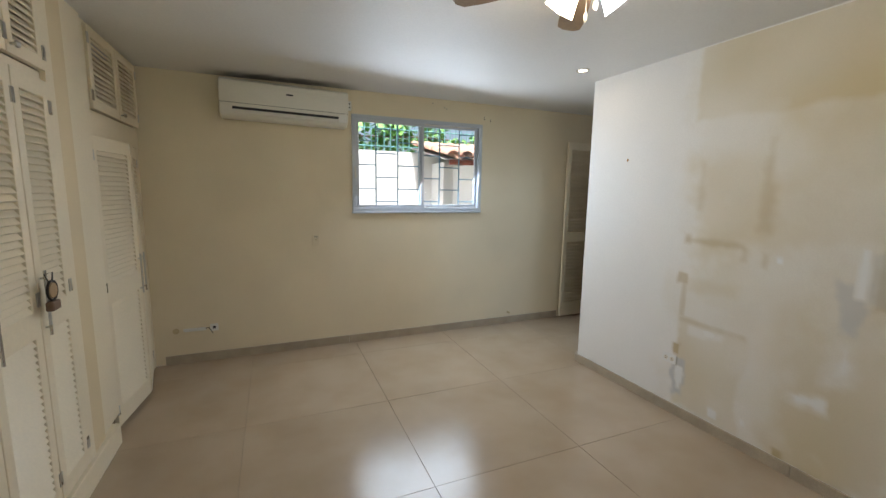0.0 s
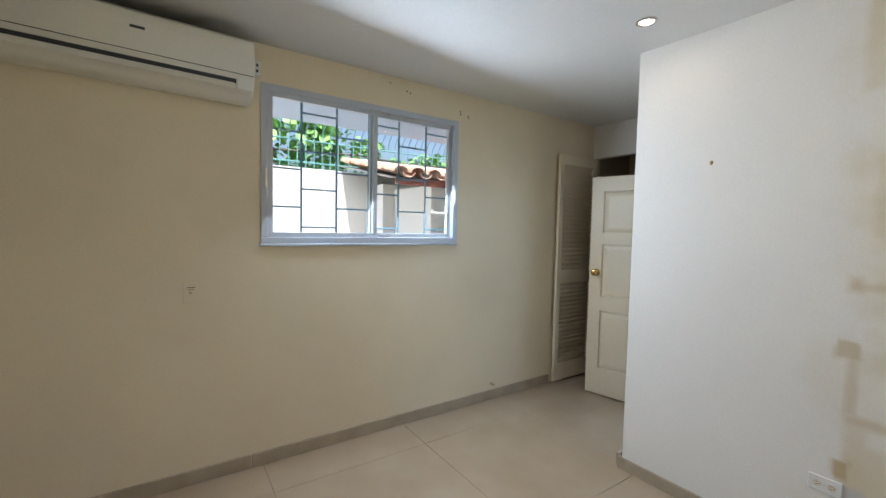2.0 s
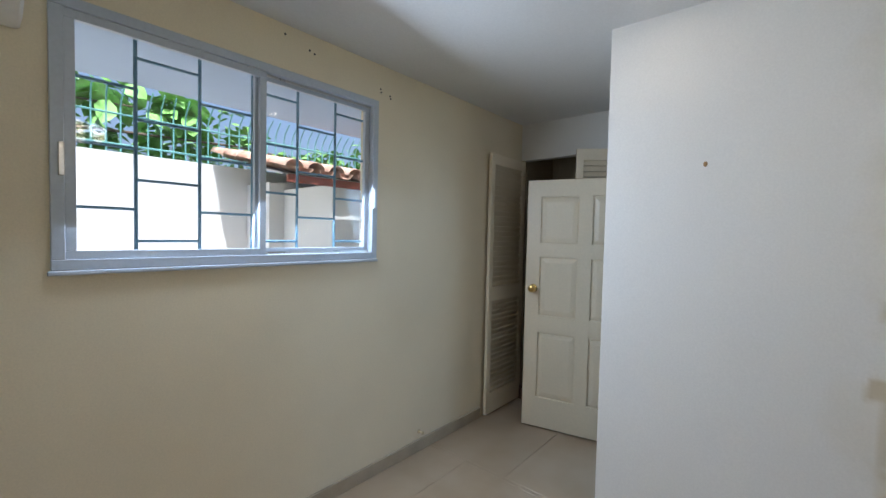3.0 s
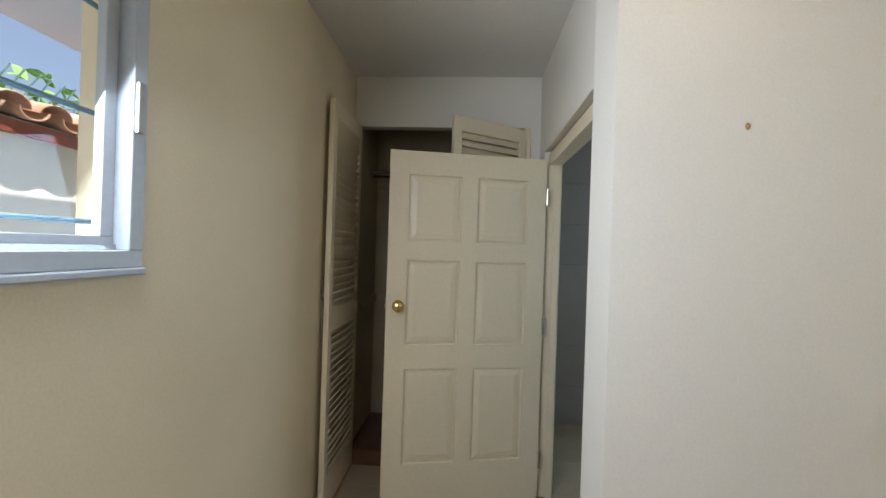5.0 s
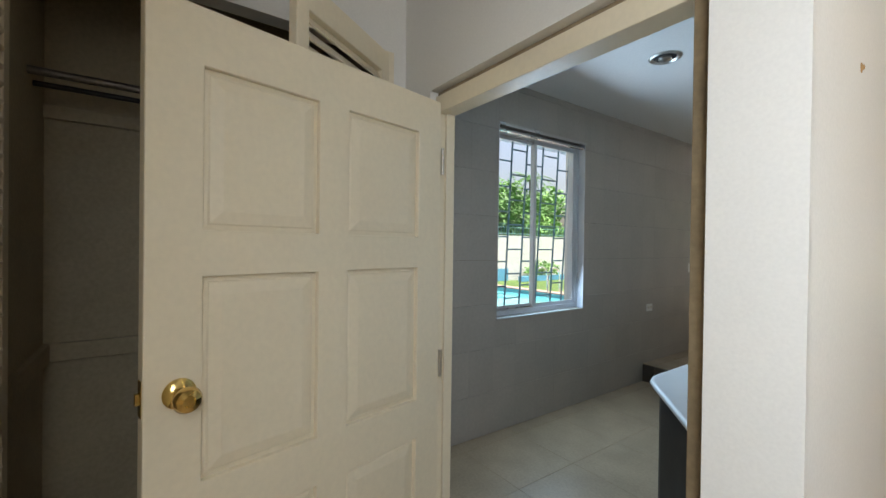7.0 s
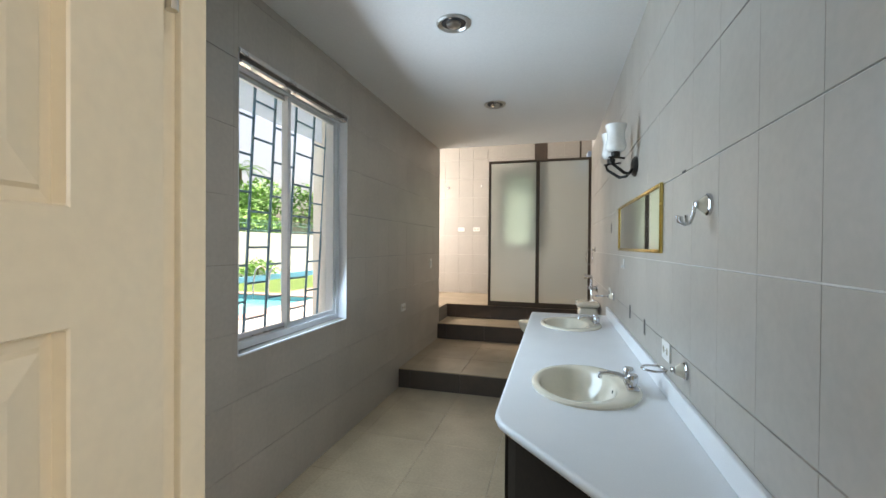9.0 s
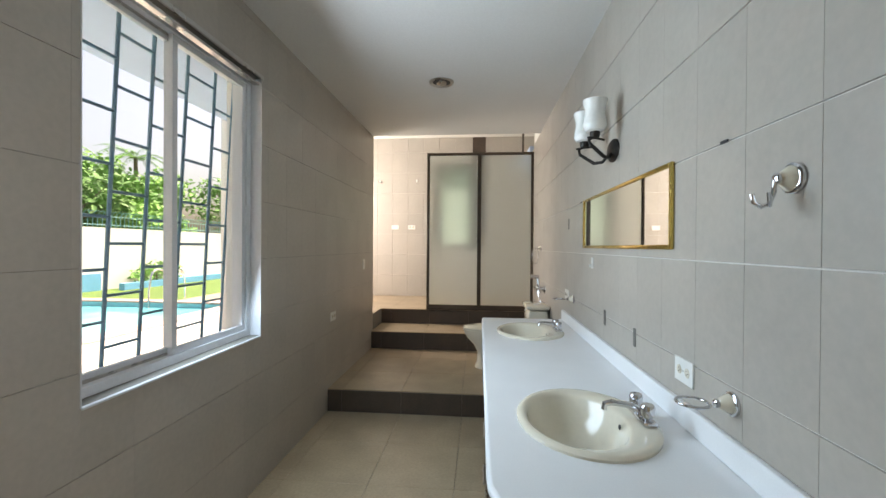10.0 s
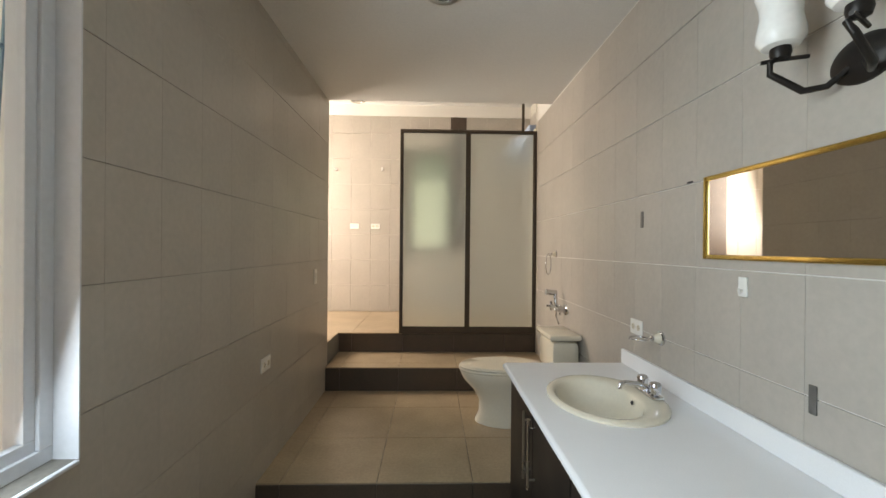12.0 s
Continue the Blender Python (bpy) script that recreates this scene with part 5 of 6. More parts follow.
part("bowl", oval_stack([(0.46, 0.29, 0.170, 0.001), (0.46, 0.285, 0.168, 0.02), (0.46, 0.26, 0.150, 0.07), (0.47, 0.25, 0.142, 0.16), (0.50, 0.265, 0.152, 0.24), (0.54, 0.30, 0.178, 0.32), (0.55, 0.315, 0.19, 0.375), (0.55, 0.312, 0.188, 0.388)]), PORCELAIN, wc, smooth=True)
part("shelf", boxes((TX + 0.02, TX + 0.33, TY - 0.15, TY + 0.15, TZ + 0.28, TZ + 0.385), bevel=0.03), PORCELAIN, wc, smooth=True)
part("seat", oval_stack([(0.555, 0.318, 0.192, 0.389), (0.555, 0.322, 0.196, 0.398), (0.555, 0.318, 0.192, 0.408)]), PORCELAIN, wc, smooth=True)
part("lid", oval_stack([(0.552, 0.315, 0.190, 0.410), (0.552, 0.320, 0.195, 0.418), (0.55, 0.305, 0.182, 0.432), (0.54, 0.2, 0.1, 0.437)]), PORCELAIN, wc, smooth=True)

# ---- wall valve over the toilet ----
va = thing("wall_valve", (WX, -2.12, 1.01), "chrome bidet mixer valve with cross handles over the tank", "valve")
part("body", tube([(WX + 0.01, -2.12, 1.01), (WX + 0.07, -2.12, 1.01)], 0.022, 14), CHROME, va, smooth=True)
part("cross_pipe", tube([(WX + 0.06, -2.24, 1.01), (WX + 0.06, -2.0, 1.01)], 0.019, 12), CHROME, va, smooth=True)
part("riser", tube([(WX + 0.06, -2.12, 1.01), (WX + 0.06, -2.12, 1.09), (WX + 0.062, -2.13, 1.135)], 0.016, 12), CHROME, va, smooth=True)
part("head", tube([(WX + 0.05, -2.13, 1.135), (WX + 0.14, -2.13, 1.142)], [0.022, 0.026], 14), CHROME, va, smooth=True)
part("flange", lathe([(0, 0), (0.046, 0), (0.044, 0.008), (0.026, 0.016), (0.022, 0.05), (0, 0.05)], Matrix.Translation((WX, -2.02, 1.01)) @ Matrix.Rotation(radians(90), 4, "Y"), 24), CHROME, va, smooth=True)
for yv in (-2.25, -2.0):
    m = Matrix.Translation((WX + 0.06, yv, 1.01))
    h = part("handle", boxes((-0.042, 0.042, -0.009, 0.009, -0.009, 0.009), (-0.009, 0.009, -0.009, 0.009, -0.042, 0.042), bevel=0.004, m=m), CHROME, va)
    part("hub", tube([(WX + 0.06, yv - 0.014, 1.01), (WX + 0.06, yv + 0.014, 1.01)], 0.011, 12), CHROME, h, smooth=True)
part("hose", tube([(WX + 0.06, -2.10, 1.0), (WX + 0.062, -2.09, 0.94), (WX + 0.05, -2.085, 0.905), (WX + 0.04, -2.08, 0.88)], 0.007, 8), CHROME, va, smooth=True)

# ---- shower screen ----
SY = -3.01
ss = thing("shower_screen", (3.9, SY, 0.61), "frosted glass shower screen in a bronze aluminium frame", "shower screen")
x0, x1, z0, z1 = 3.168, 4.60, 0.655, 2.742
for nm, s in (("frame_rail", (x0, x1, SY - 0.02, SY + 0.02, z1 - 0.035, z1)), ("frame_rail", (x0, x1, SY - 0.022, SY + 0.022, z0 - 0.045 + 0.0, z0 + 0.025)),
              ("frame_post", (x0, x0 + 0.035, SY - 0.02, SY + 0.02, z0 + 0.025, z1 - 0.035)), ("frame_post", (x1 - 0.035, x1, SY - 0.02, SY + 0.02, z0 + 0.025, z1 - 0.035)),
              ("frame_post", (3.865, 3.915, SY - 0.02, SY + 0.024, z0 + 0.025, z1 - 0.035))):
    part(nm, boxes(s, bevel=0.003), BROWN_ALU, ss)
for a, b in ((x0 + 0.035, 3.865), (3.915, x1 - 0.035)):
    p = part("pane", boxes((a, b, SY - 0.003, SY + 0.003, z0 + 0.025, z1 - 0.035)), FROST, ss, "frosted glass pane")
    p.visible_shadow = False
part("support_post", boxes((3.30, 3.325, SY - 0.012, SY + 0.012, z1, 3.499), bevel=0.002), BROWN_ALU, ss)
part("curtain_rail", tube([(3.31, SY, 3.045), (5.24, SY, 3.06)], 0.007, 8), STEEL, ss)
sh = thing("shower_set", (3.2, -3.9, 2.8), "chrome shower head on a bent arm and its tap", "shower")
part("arm", tube([(2.90, -3.9, 2.86), (3.12, -3.9, 2.90), (3.22, -3.9, 2.87), (3.27, -3.9, 2.82)], 0.011, 10), CHROME, sh, smooth=True)
part("rose", lathe([(0, 0.03), (0.02, 0.025), (0.075, 0.0), (0.075, -0.012), (0, -0.014)], Matrix.Translation((3.29, -3.9, 2.79)) @ Matrix.Rotation(radians(25), 4, "Y"), 28), CHROME, sh, smooth=True)
part("handle", lathe([(0, 0), (0.04, 0), (0.036, 0.012), (0.016, 0.018), (0.018, 0.05), (0.028, 0.056), (0.028, 0.075), (0, 0.078)], Matrix.Translation((2.90, -3.9, 1.85)) @ Matrix.Rotation(radians(90), 4, "Y"), 20), CHROME, sh, smooth=True)


# ---- outside, north: passage, garden wall, lean-to roof, fence, vines ----
ground = structure("ground", boxes((-60, -1.45, -80, 80, -0.3, -0.14), (-1.45, 5.39, 4.045, 80, -0.3, -0.14), (5.389, 10.35, -2.37, 80, -0.3, -0.14), (7.2, 10.35, -80, -2.37, -0.3, -0.14), (15.85, 120, -80, 80, -0.3, -0.14),
                                   (10.35, 15.85, 3.2, 80, -0.3, -0.14), (10.35, 15.85, -80, -8.0, -0.3, -0.14), (-1.45, 7.2, -80, -4.63, -0.3, -0.14)), GRASS, "green lawn and soil round the house", "ground")
structure("pavement_north", boxes((-6, 10, 4.05, 7.6, -0.139, -0.10)), DECK, "pale concrete passage behind the house", "pavement")
eave = structure("eave_north", boxes((-2, 6, NY + 0.16, NY + 1.57, 2.60, 2.72)), EAVE, "painted roof overhang tinted with shade blue", "eave")
structure("eave_south", boxes((-2, 3.2, -4.4, -3.2, 2.75, 2.87)), EAVE, "roof overhang on the far side", "eave")
structure("eave_east", boxes((5.4455, 6.9, -2.36, 3.6, 2.95, 3.1)), EAVE, "white roof overhang above the bathroom window", "eave")
gw = structure("garden_wall_north", boxes((-8, 9, 7.6, 7.78, -0.14, 2.42)), CONCRETE, "white rendered garden wall", "wall")
# lean-to store with a clay tile roof
st = thing("store_shed", (5.5, 7.0, 0), "small white shed with a terracotta tile roof", "shed")
part("wall", boxes((3.35, 9.0, 6.95, 7.59, -0.14, 2.20), (3.55, 9.0, 5.86, 6.95, -0.14, 2.12)), CONCRETE, st)
part("fascia", boxes((2.95, 9.0, 5.74, 5.78, 2.085, 2.165)), mat("red_brown_fascia", (0.30, 0.08, 0.05), 0.6, vary=0.1), st)
slope = math.atan2(0.34, 1.85)
rm = Matrix.Translation((2.9, 5.74, 2.17)) @ Matrix.Rotation(slope, 4, "X")
part("roof_deck", boxes((0.0, 6.1, 0.0, 1.88, -0.02, 0.0), m=rm), mat("roof_underside", (0.42, 0.40, 0.38), 0.8), st)


def half_tile(l, r0, r1, up):
    """A barrel tile: a tapered half pipe."""
    bm = bmesh.new()
    rows = []
    for t_, r in ((0, r0), (1, r1)):
        for rr in (r, r - 0.014):
            rows.append([bm.verts.new((rr * math.cos(math.pi * i / 8), t_ * l, up * rr * 0.75 * math.sin(math.pi * i / 8))) for i in range(9)])
    for a, b in ((0, 2), (1, 3), (0, 1), (2, 3)):
        for i in range(8):
            bm.faces.new((rows[a][i], rows[a][i + 1], rows[b][i + 1], rows[b][i]))
    bmesh.ops.recalc_face_normals(bm, faces=bm.faces)
    me = bpy.data.meshes.new("roof_tile")
    bm.to_mesh(me)
    bm.free()
    me.materials.append(CLAY)
    me.shade_smooth()
    return me


cover, pan = half_tile(0.44, 0.105, 0.085, 1), half_tile(0.44, 0.095, 0.095, -1)
inv = world_of(st).inverted()
for i in range(24):
    for j in range(5):
        for me, dx, dz in ((cover, 0.0, 0.065), (pan, 0.125, 0.075)):
            ob = new("roof_tile", me)
            ob.parent, ob.matrix_parent_inverse = st, inv
            ob.matrix_basis = rm @ pose(0.08 + 0.25 * i + dx + random.uniform(-0.006, 0.006), -0.05 + 0.385 * j, dz + random.uniform(0, 0.006), 1.5, 0, random.uniform(-1.2, 1.2))

# fence with outward bent tips on the garden wall
fn = thing("security_fence", (1, 7.7, 2.42), "green iron fence with bent tips on the garden wall", "fence")
for z in (2.52, 2.86):
    part("rail", tube([(-4, 7.69, z), (8, 7.69, z)], 0.012, 6), FENCE, fn)
bm = tube([(0, 0, -0.02), (0, 0, 0.52), (0, -0.04, 0.60), (0, -0.16, 0.72)], 0.009, 6)
first = part("picket", bm, FENCE, fn)
first.matrix_basis = pose(-4.0, 7.69, 2.42)
for k in range(1, 92):
    ob = new("picket", first.data)
    ob.parent, ob.matrix_parent_inverse = fn, first.matrix_parent_inverse
    ob.matrix_basis = pose(-4.0 + 0.13 * k, 7.69, 2.42, 0, 0, random.uniform(-6, 6))


def leaf_mesh(name, l, w, material, lobes=False):
    bm = bmesh.new()
    pts = [(0, 0), (0.25, 0.38), (0.5, 0.5), (0.8, 0.3), (1.0, 0.0), (0.8, -0.3), (0.5, -0.5), (0.25, -0.38)]
    mid = [bm.verts.new((l * t, 0, -0.10 * l * (t - 0.4) ** 2)) for t in (0, 0.25, 0.5, 0.8, 1.0)]
    for s in (1, -1):
        edge = [bm.verts.new((l * t, s * w * v, 0.05 * l - 0.2 * l * (t - 0.4) ** 2)) for t, v in ((0.25, 0.38), (0.5, 0.5), (0.8, 0.3))]
        chain = [mid[0], *edge, mid[4]]
        for i in range(4):
            q = (mid[i], mid[i + 1], chain[i + 1], chain[i])
            f = []
            for v in q:
                if v not in f:
                    f.append(v)
            bm.faces.new(f if s < 0 else f[::-1])
    me = bpy.data.meshes.new(name)
    bm.to_mesh(me)
    bm.free()
    me.materials.append(material)
    return me


def foliage(name, parent, centers, n, size, material, rng, squash=0.8, droop=0.0):
    """One mesh of many separate leaves scattered in clumps."""
    base = leaf_mesh("leaf_base", 1.0, 0.55, material)
    vs = np.array([v.co[:] for v in base.vertices])
    fs = [tuple(p.vertices) for p in base.polygons]
    verts, faces = [], []
    for k in range(n):
        cx, cy, cz, r = centers[rng.randrange(len(centers))]
        while True:
            d = Vector((rng.uniform(-1, 1), rng.uniform(-1, 1), rng.uniform(-1, 1)))
            if 0.25 < d.length < 1:
                break
        s = size * rng.uniform(0.6, 1.35)
        m = Matrix.Translation((cx + d.x * r, cy + d.y * r, cz + d.z * r * squash)) @ Euler((rng.uniform(-0.9, 0.9), rng.uniform(-0.3, 1.0) + droop, rng.uniform(0, 6.28))).to_matrix().to_4x4() @ Matrix.Scale(s, 4)
        mm = np.array(m)
        off = len(verts)
        verts += [tuple(v) for v in (vs @ mm[:3, :3].T + mm[:3, 3])]
        faces += [tuple(i + off for i in f) for f in fs]
    bpy.data.meshes.remove(base)
    me = bpy.data.meshes.new(name)
    me.from_pydata(verts, [], faces)
    me.materials.append(material)
    ob = new(name, me)
    if parent:
        ob.parent, ob.matrix_parent_inverse = parent, world_of(parent).inverted()
    return ob


rng = random.Random(5)
vine = thing("climbing_vine", (0, 8.2, 0), "broad-leaved green vine over the garden wall", "vine")
part("stem", tube([(-1.5, 8.1, -0.14), (-1.2, 8.1, 1.2), (-0.4, 8.15, 2.4), (1.0, 8.1, 2.7), (3.4, 8.1, 2.8), (5.5, 8.1, 2.7)], [0.04, 0.035, 0.03, 0.02, 0.015, 0.01], 8), BARK, vine)
cs = [(-3.2 + 0.32 * i + rng.uniform(-0.15, 0.15), 8.25 + rng.uniform(-0.25, 0.35), 2.65 + rng.uniform(-0.1, 0.55) + 0.35 * math.exp(-((i - 9) / 5) ** 2), rng.uniform(0.25, 0.5)) for i in range(34)]
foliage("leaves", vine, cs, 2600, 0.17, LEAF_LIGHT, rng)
near_vine = thing("climbing_vine", (0.2, 7.9, 2.4), "large-leaved creeper hanging over the wall top", "vine")
part("stem", tube([(-0.9, 7.95, 2.3), (0.1, 7.95, 2.75), (1.2, 8.0, 3.0), (2.2, 8.0, 3.05)], [0.02, 0.016, 0.012, 0.008], 6), BARK, near_vine)
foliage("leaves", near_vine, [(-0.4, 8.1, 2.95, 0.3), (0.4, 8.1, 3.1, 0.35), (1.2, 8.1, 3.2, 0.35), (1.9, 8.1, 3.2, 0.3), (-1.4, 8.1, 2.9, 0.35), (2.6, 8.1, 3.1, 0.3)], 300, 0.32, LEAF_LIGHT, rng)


def tree(at, height, crown_r, seed, label, leaf=0.22, n=2200, material=LEAF):
    r = random.Random(seed)
    x, y, z = at
    t = thing("tree", at, label, "tree", group="garden trees")
    trunk = tube([(x, y, z), (x + 0.1, y, z + height * 0.3), (x - 0.05, y + 0.1, z + height * 0.6)], [0.16, 0.12, 0.08], 10)
    cen = []
    for k in range(11):
        a, el = 2 * math.pi * k / 11 + r.uniform(-0.3, 0.3), r.uniform(0.1, 1.0)
        rr = crown_r * r.uniform(0.35, 0.85)
        e = (x + rr * math.cos(a), y + rr * math.sin(a), z + height * (0.55 + 0.42 * el))
        tube([(x, y, z + height * r.uniform(0.35, 0.6)), ((x + e[0]) / 2, (y + e[1]) / 2, (z + height * 0.45 + e[2]) / 2), e], [0.06, 0.035, 0.012], 6, trunk)
        cen.append((*e, crown_r * r.uniform(0.3, 0.5)))
    part("trunk", trunk, BARK, t, smooth=True)
    foliage("crown", t, cen, n, leaf, material, r)
    return t


# ---- outside, east: terrace, pool, far wall, fence, trees ----
terrace = structure("terrace", boxes((5.389, 10.35, -2.36, 6, -0.139, -0.125), (7.2, 10.35, -12, -2.36, -0.139, -0.125), (10.35, 12.5, -12, -8.0, -0.139, -0.125)), FLOOR_GROUT, "pale paved pool terrace", "pavement")
lay(terrace, "paving_slab", (0, 0, -0.125), (1, 0, 0), (0, 1, 0), [5.40 + 0.62 * k for k in range(9)], [-2.3 + 0.6 * k for k in range(12)], 0.01, 0.01, 0.012, DECK)
lay(terrace, "paving_slab", (0, 0, -0.125), (1, 0, 0), (0, 1, 0), [7.26 + 0.62 * k for k in range(6)], [-11.9 + 0.6 * k for k in range(17)], 0.01, 0.01, 0.012, DECK)
pool = thing("swimming_pool", (13, -3, -1.3), "blue swimming pool with pink stone coping", "pool")
px0, px1, py0, py1 = 10.35, 15.85, -8.0, 3.2
part("basin", boxes((px0, px1, py0, py1, -1.6, -1.45), (px0, px0 + 0.1, py0, py1, -1.45, -0.15), (px1 - 0.1, px1, py0, py1, -1.45, -0.15), (px0 + 0.1, px1 - 0.1, py0, py0 + 0.1, -1.45, -0.15), (px0 + 0.1, px1 - 0.1, py1 - 0.1, py1, -1.45, -0.15)), POOL_IN, pool)
bm = bmesh.new()
bmesh.ops.create_grid(bm, x_segments=60, y_segments=90, size=0.5)
for v in bm.verts:
    v.co = Vector((px0 + 0.1 + (v.co.x + 0.5) * (px1 - px0 - 0.2), py0 + 0.1 + (v.co.y + 0.5) * (py1 - py0 - 0.2), -0.26))
    v.co.z += 0.006 * noise.noise(Vector((v.co.x * 1.6, v.co.y * 1.6, 0)))
part("water", bm, WATER, pool, "still turquoise water", True)
for k in range(19):
    a, b = py0 - 0.3 + 0.62 * k, py0 - 0.3 + 0.62 * k + 0.61
    for xa, xb in ((px0 - 0.32, px0 + 0.12), (px1 - 0.12, px1 + 0.32)):
        part("coping_stone", boxes((xa, xb, a, b, -0.14, -0.09), bevel=0.01), COPING, pool)
for k in range(8):
    part("coping_stone", boxes((px0 + 0.13 + 0.66 * k, px0 + 0.78 + 0.66 * k, py0 - 0.3, py0 + 0.12, -0.14, -0.09), bevel=0.01), COPING, pool)
ld = thing("pool_ladder", (12.4, -7.9, -0.1), "bent chrome pool ladder with two rails", "pool ladder")
for dx in (-0.28, 0.28):
    pts = [(12.5 + dx, -8.35, -0.1), (12.5 + dx, -8.33, 0.45), *[tuple(p) for p in arc((12.5 + dx, -8.05, 0.50), 0.28, 180, 20, 8, (0, 1, 0), (0, 0, 1))], (12.5 + dx, -7.72, 0.2), (12.5 + dx, -7.72, -1.0)]
    part("rail", tube(pts, 0.026, 10), CHROME, ld, smooth=True)
for z in (-0.35, -0.65):
    part("tread", boxes((12.22, 12.78, -7.76, -7.68, z, z + 0.03), bevel=0.006), STEEL, ld)
fw = structure("garden_wall_east", boxes((17.0, 17.2, -40, 30, -0.14, 2.05), (3, 17.0, -24.2, -24, -0.14, 2.05)), CONCRETE, "white rendered garden wall beyond the pool", "wall")
band = structure("garden_wall_band", boxes((16.98, 16.996, -10.5, 30, -0.14, 0.45)), BLUE, "blue painted band along the garden wall", "wall")
planter = structure("planter_curb", boxes((16.2, 16.4, -40, -10.6, -0.14, 0.1)), BLUE, "blue painted planting kerb", "kerb")
fe = thing("security_fence", (17.1, -5, 2.05), "green iron fence with bent tips beyond the pool", "fence")
for z in (2.15, 2.45):
    part("rail", tube([(17.1, -22, z), (17.1, 12, z)], 0.014, 6), FENCE, fe)
fp = part("picket", tube([(0, 0, -0.02), (0, 0, 0.42), (-0.10, 0, 0.55), (-0.22, 0, 0.56)], 0.014, 5), FENCE, fe)
fp.matrix_basis = pose(17.1, -22, 2.05)
for k in range(1, 190):
    ob = new("picket", fp.data)
    ob.parent, ob.matrix_parent_inverse = fe, fp.matrix_parent_inverse
    ob.matrix_basis = pose(17.1, -22 + 0.18 * k, 2.05, 0, 0, random.uniform(-8, 8))
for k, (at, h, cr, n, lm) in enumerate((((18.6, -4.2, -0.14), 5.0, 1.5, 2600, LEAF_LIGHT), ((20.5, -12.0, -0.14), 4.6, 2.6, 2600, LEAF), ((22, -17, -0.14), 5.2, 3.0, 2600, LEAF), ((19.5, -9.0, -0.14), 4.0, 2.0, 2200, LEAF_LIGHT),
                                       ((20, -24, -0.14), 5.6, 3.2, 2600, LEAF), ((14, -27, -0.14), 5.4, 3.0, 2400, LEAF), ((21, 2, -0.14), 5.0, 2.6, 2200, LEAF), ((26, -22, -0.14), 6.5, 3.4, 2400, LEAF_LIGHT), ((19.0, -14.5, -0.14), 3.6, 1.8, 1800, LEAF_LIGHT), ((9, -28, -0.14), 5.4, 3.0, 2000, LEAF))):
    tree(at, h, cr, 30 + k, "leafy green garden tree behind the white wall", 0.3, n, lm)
for k, (x, y) in enumerate(((23.5, -14.5), (24.5, -20.5))):
    r = random.Random(70 + k)
    pm = thing("palm_tree", (x, y, -0.14), "tall palm with drooping fronds behind the wall", "palm tree", group="palms")
    H = 6.2 + 0.5 * k
    part("trunk", tube([(x, y, -0.14), (x + 0.2, y, H * 0.5), (x + 0.1, y + 0.2, H)], [0.17, 0.13, 0.10], 10), BARK, pm, smooth=True)
    for f in range(14):
        a, up = 2 * math.pi * f / 14 + r.uniform(-0.2, 0.2), r.uniform(0.2, 1.0)
        spine = [Vector((x + 0.1, y + 0.2, H)) + Vector((math.cos(a) * s, math.sin(a) * s, up * s - 0.42 * s * s)) for s in (0, 0.5, 1.0, 1.5, 2.0)]
        bm = tube(spine, [0.02, 0.016, 0.012, 0.008, 0.004], 5)
        side = Vector((-math.sin(a), math.cos(a), 0))
        for i in range(1, 26):
            s = i / 26 * 4
            j = min(3, int(s))
            p = spine[j].lerp(spine[j + 1], s - j)
            for sg in (1, -1):
                q = p + side * sg * 0.42 * math.sin(math.pi * min(1, 0.25 + i / 30)) + Vector((math.cos(a) * 0.12, math.sin(a) * 0.12, -0.16))
                w = (q - p).cross(Vector((0, 0, 1))).normalized() * 0.022
                bm.faces.new([bm.verts.new(v) for v in (p - w, p + w, q)])
        part("frond", bm, LEAF, pm)
shrub = thing("shrub", (16.6, -12.5, -0.14), "low green shrub at the foot of the wall", "shrub")
part("stems", tube([(16.6, -12.5, -0.14), (16.6, -12.5, 0.4), (16.55, -12.6, 0.8)], [0.03, 0.02, 0.01], 6), BARK, shrub)
foliage("leaves", shrub, [(16.6, -12.5, 0.5, 0.5), (16.6, -13.2, 0.4, 0.45), (16.6, -11.8, 0.35, 0.4)], 500, 0.16, LEAF_LIGHT, random.Random(9))
lf = thing("fallen_leaf", (8.2, -1.2, -0.11), "yellow-green fallen leaf on the terrace", "leaf")
lfm = leaf_mesh("blade", 0.25, 0.2, LEAF_LIGHT)
ob = new("blade", lfm)
ob.parent = lf
ob.matrix_basis = pose(0, 0, 0.012, 0, 0, 40)

# ---- tiles: bathroom walls, floors and steps; bedroom slabs ----
PU, PV = 0.25, 0.352
rows_w = steps(1.08, 0, PV, 0.0, BZ)
lay(wall_stub, "tile", (BX, 0, 0), (0, 1, 0), (0, 0, 1), steps(1.84, 0, PU, -2.995, 2.53), rows_w, 0.0010, 0.0044, 0.006, BATH_TILE, edge=0.0007)
rows_e = steps(1.39, 0, PV, 0.0, BZ)
lay(wall_bath_east, "tile", (EX, 0, 0), (0, -1, 0), (0, 0, 1), [-v for v in reversed(steps(1.79, 0, PU, -2.518, 2.528))], rows_e, 0.0003, 0.0022, 0.006, BATH_TILE,
    trim=((-WIN_E[1] - 0.004, -WIN_E[0] + 0.004, WIN_E[2] - 0.004, WIN_E[3] + 0.004),), edge=0.0004)
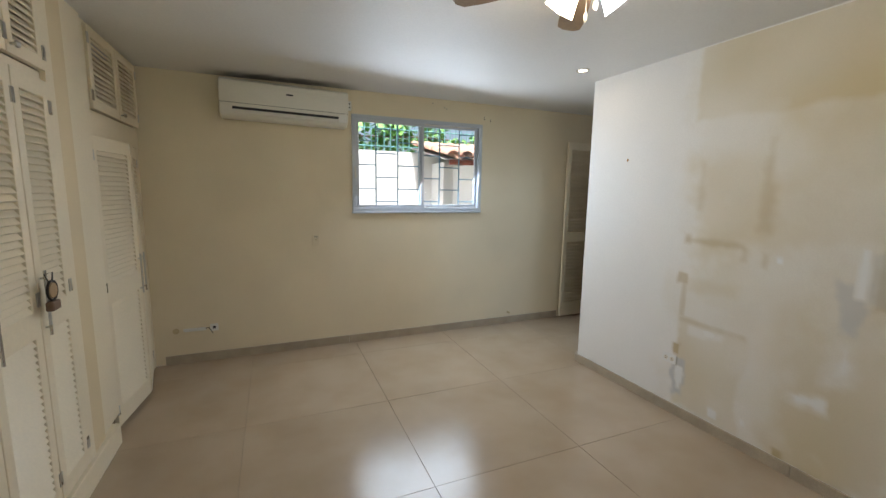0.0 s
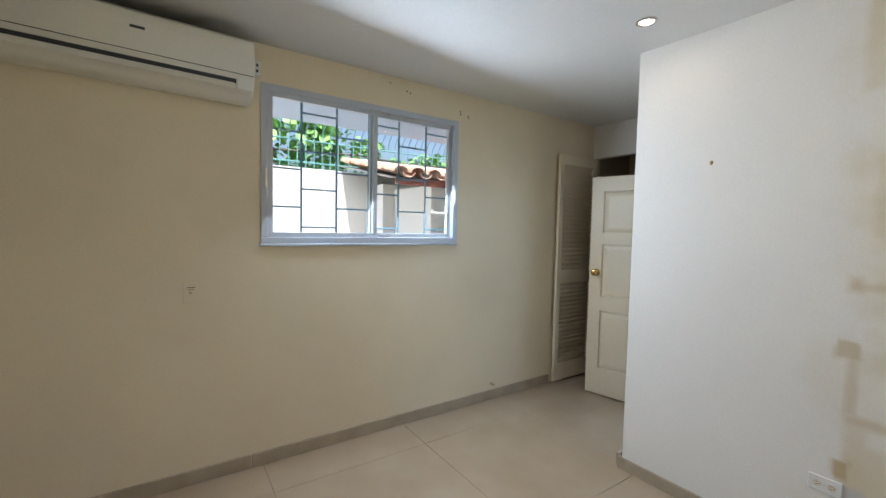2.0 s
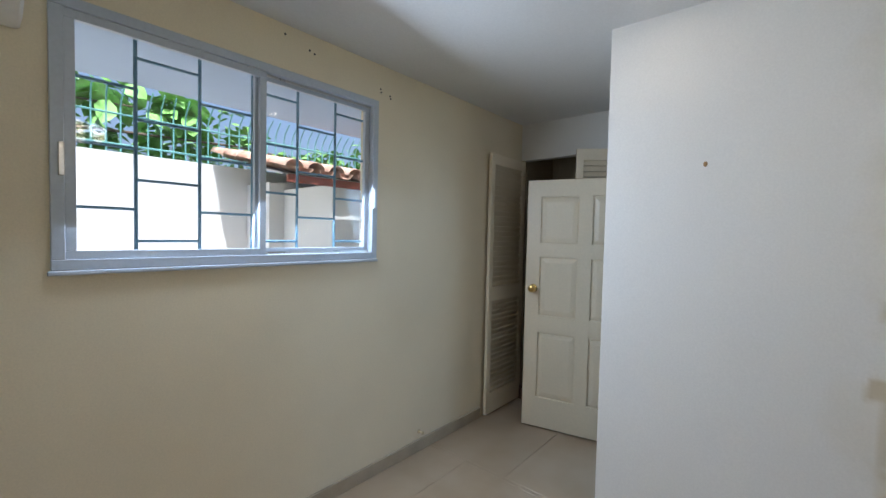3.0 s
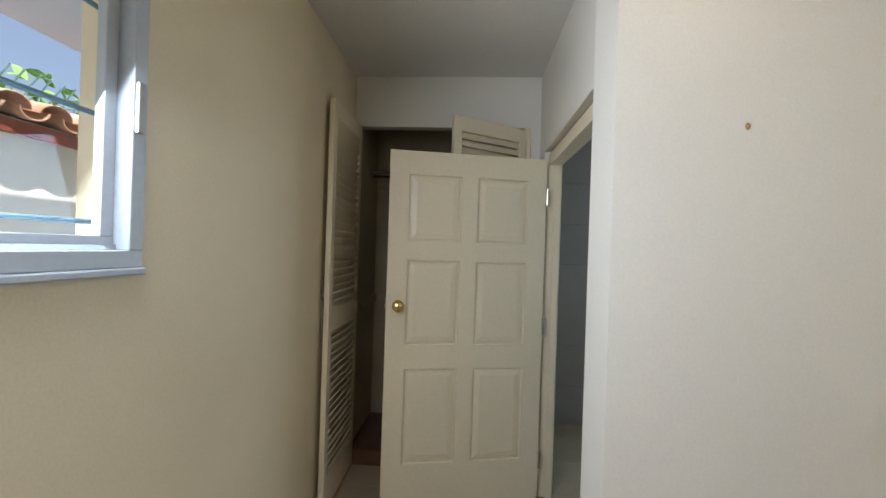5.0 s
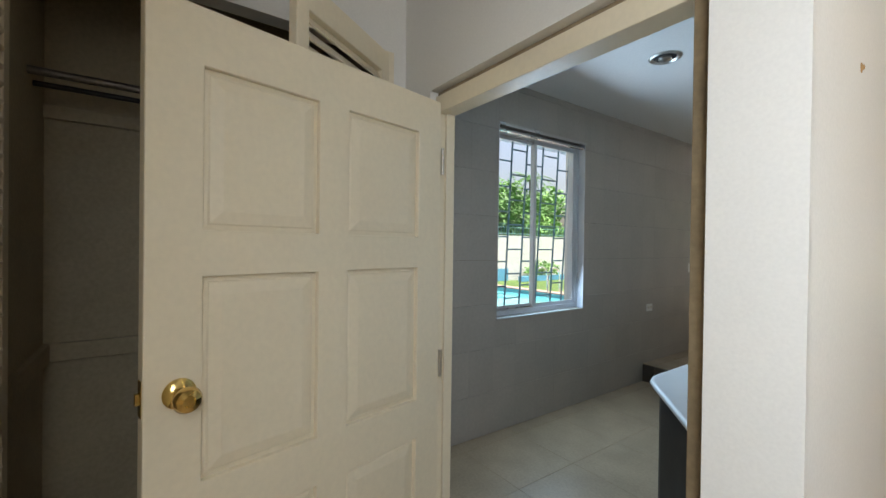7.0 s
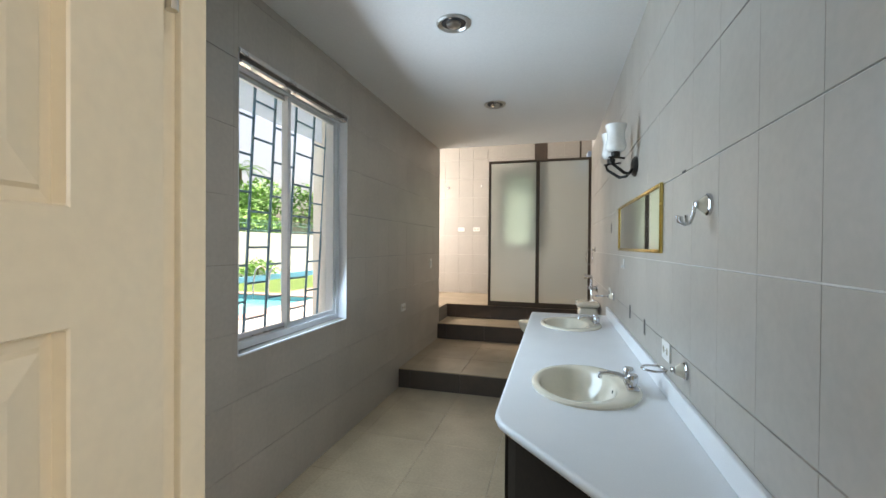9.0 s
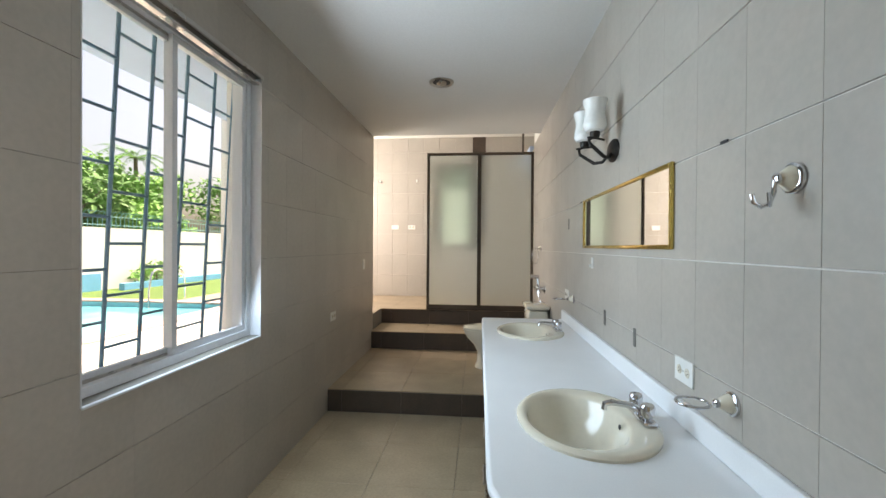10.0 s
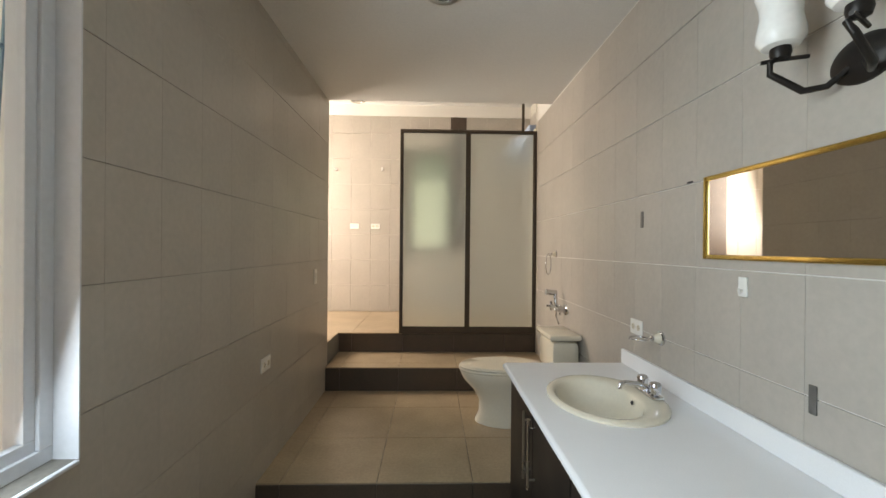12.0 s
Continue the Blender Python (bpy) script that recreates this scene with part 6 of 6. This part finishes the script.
lay(wall_bath_south, "tile", (0, -4.46, 0), (-1, 0, 0), (0, 0, 1), [-v for v in reversed(steps(5.39, 0, 0.27, 2.885, 6.99))], steps(1.33, 0, PV, 0.61, 3.34), 0.0022, 0.0034, 0.006, BATH_TILE, trim=((-4.558, -4.012, 1.491, 2.819),))
part("plaster_band", boxes((2.886, 6.99, -4.461, -4.452, 3.342, DZ)), WHITE_WALL, wall_bath_south)
for a, b, c, d in ((3.79, 4.01, 1.45, 3.34), (4.56, 4.68, 1.45, 2.90), (4.011, 4.559, 2.82, 2.90), (4.011, 4.559, 1.45, 1.49), (6.05, 6.30, 0.61, 3.34)):
    part("brown_stripe", boxes((a, b, -4.456, -4.4515, c, d)), RISER, wall_bath_south)
sw = thing("window_3", (4.28, -4.45, 1.5), "obscured glass window inside the shower", "window", kind="structure")
part("window_frame", lattice([4.012, 4.035, 4.535, 4.558], [1.491, 1.515, 2.795, 2.819], -4.50, -4.43, lambda i, j: i == 1 and j == 1, None, 0.003), BROWN_ALU, sw)
OBSCURE = bpy.data.materials.new("grey_green_obscured_glass")
OBSCURE.use_nodes = True
_on, _ol = OBSCURE.node_tree.nodes, OBSCURE.node_tree.links
_tr, _gl, _mx = _on.new("ShaderNodeBsdfTranslucent"), _on.new("ShaderNodeBsdfGlossy"), _on.new("ShaderNodeMixShader")
_tr.inputs[0].default_value, _gl.inputs["Roughness"].default_value, _mx.inputs[0].default_value = (0.20, 0.25, 0.23, 1), 0.25, 0.06
_ol.new(_tr.outputs[0], _mx.inputs[1]), _ol.new(_gl.outputs[0], _mx.inputs[2]), _ol.new(_mx.outputs[0], _on["Material Output"].inputs[0])
bm = bmesh.new()
bm.faces.new([bm.verts.new(p) for p in ((4.035, -4.465, 1.515), (4.535, -4.465, 1.515), (4.535, -4.465, 2.795), (4.035, -4.465, 2.795))])
part("pane", bm, OBSCURE, sw)
lay(wall_bath_west, "tile", (2.885, 0, 0), (0, 1, 0), (0, 0, 1), steps(-3.2, 0, PU, -4.453, -3.052), steps(1.33, 0, PV, 0.61, 3.34), 0.0022, 0.0034, 0.006, BATH_TILE)
part("end_tiles", boxes((3.0502, 3.1648, -3.056, -3.0505, 0.61, 3.499), (2.886, 3.05, -3.056, -3.0505, 0.61, 3.499)), BATH_TILE, wall_bath_west)
part("end_tiles", boxes((EX - 0.006, EX + 0.16, -2.527, -2.5205, 0.0, DZ)), BATH_TILE, wall_bath_east)
lay(floor_bath, "floor_tile", (0, 0, -0.006), (1, 0, 0), (0, 1, 0), steps(4.56, 0, 0.535, BX, EX), steps(-0.47, 0, 0.535, -1.0, 2.637), 0.0012, 0.0012, 0.006, BATH_FLOOR)
for ob, (y0, y1, z0, z1, xa, xb) in zip(step_obs, step_data):
    lay(ob, "floor_tile", (0, 0, z1 - 0.008), (1, 0, 0), (0, 1, 0), steps(4.56, 0, 0.535, xa, xb), steps(-1.54, 0, 0.535, y1 + (0 if y1 < -4 else 0.0), y0), 0.003, 0.003, 0.008, BATH_FLOOR)
    lay(ob, "riser_tile", (0, y0 - 0.008, 0), (-1, 0, 0), (0, 0, 1), [-v for v in reversed(steps(4.56, 0, 0.535, BX, EX))], [z0, z1 - 0.009], 0.002, 0.001, 0.007, RISER)
lay(step_obs[2], "floor_tile", (0, 0, 0.602), (1, 0, 0), (0, 1, 0), steps(5.63, 0, 0.535, 5.236, 7.0), [-3.02, -2.53], 0.003, 0.003, 0.008, BATH_FLOOR)
lay(floor_bedroom, "floor_slab", (0, 0, -0.006), (1, 0, 0), (0, 1, 0), steps(1.055, 0, 1.02, -1.3, SX + 0.12), steps(2.52, 0, 1.02, -3.05, NY), 0.0016, 0.0016, 0.006, TERRAZZO)
lay(floor_bedroom, "floor_slab", (0, 0, -0.006), (1, 0, 0), (0, 1, 0), steps(2.07, 0, 1.02, SX + 0.12, 4.345), steps(3.24, 0, 1.02, 2.637, NY), 0.0016, 0.0016, 0.006, TERRAZZO)
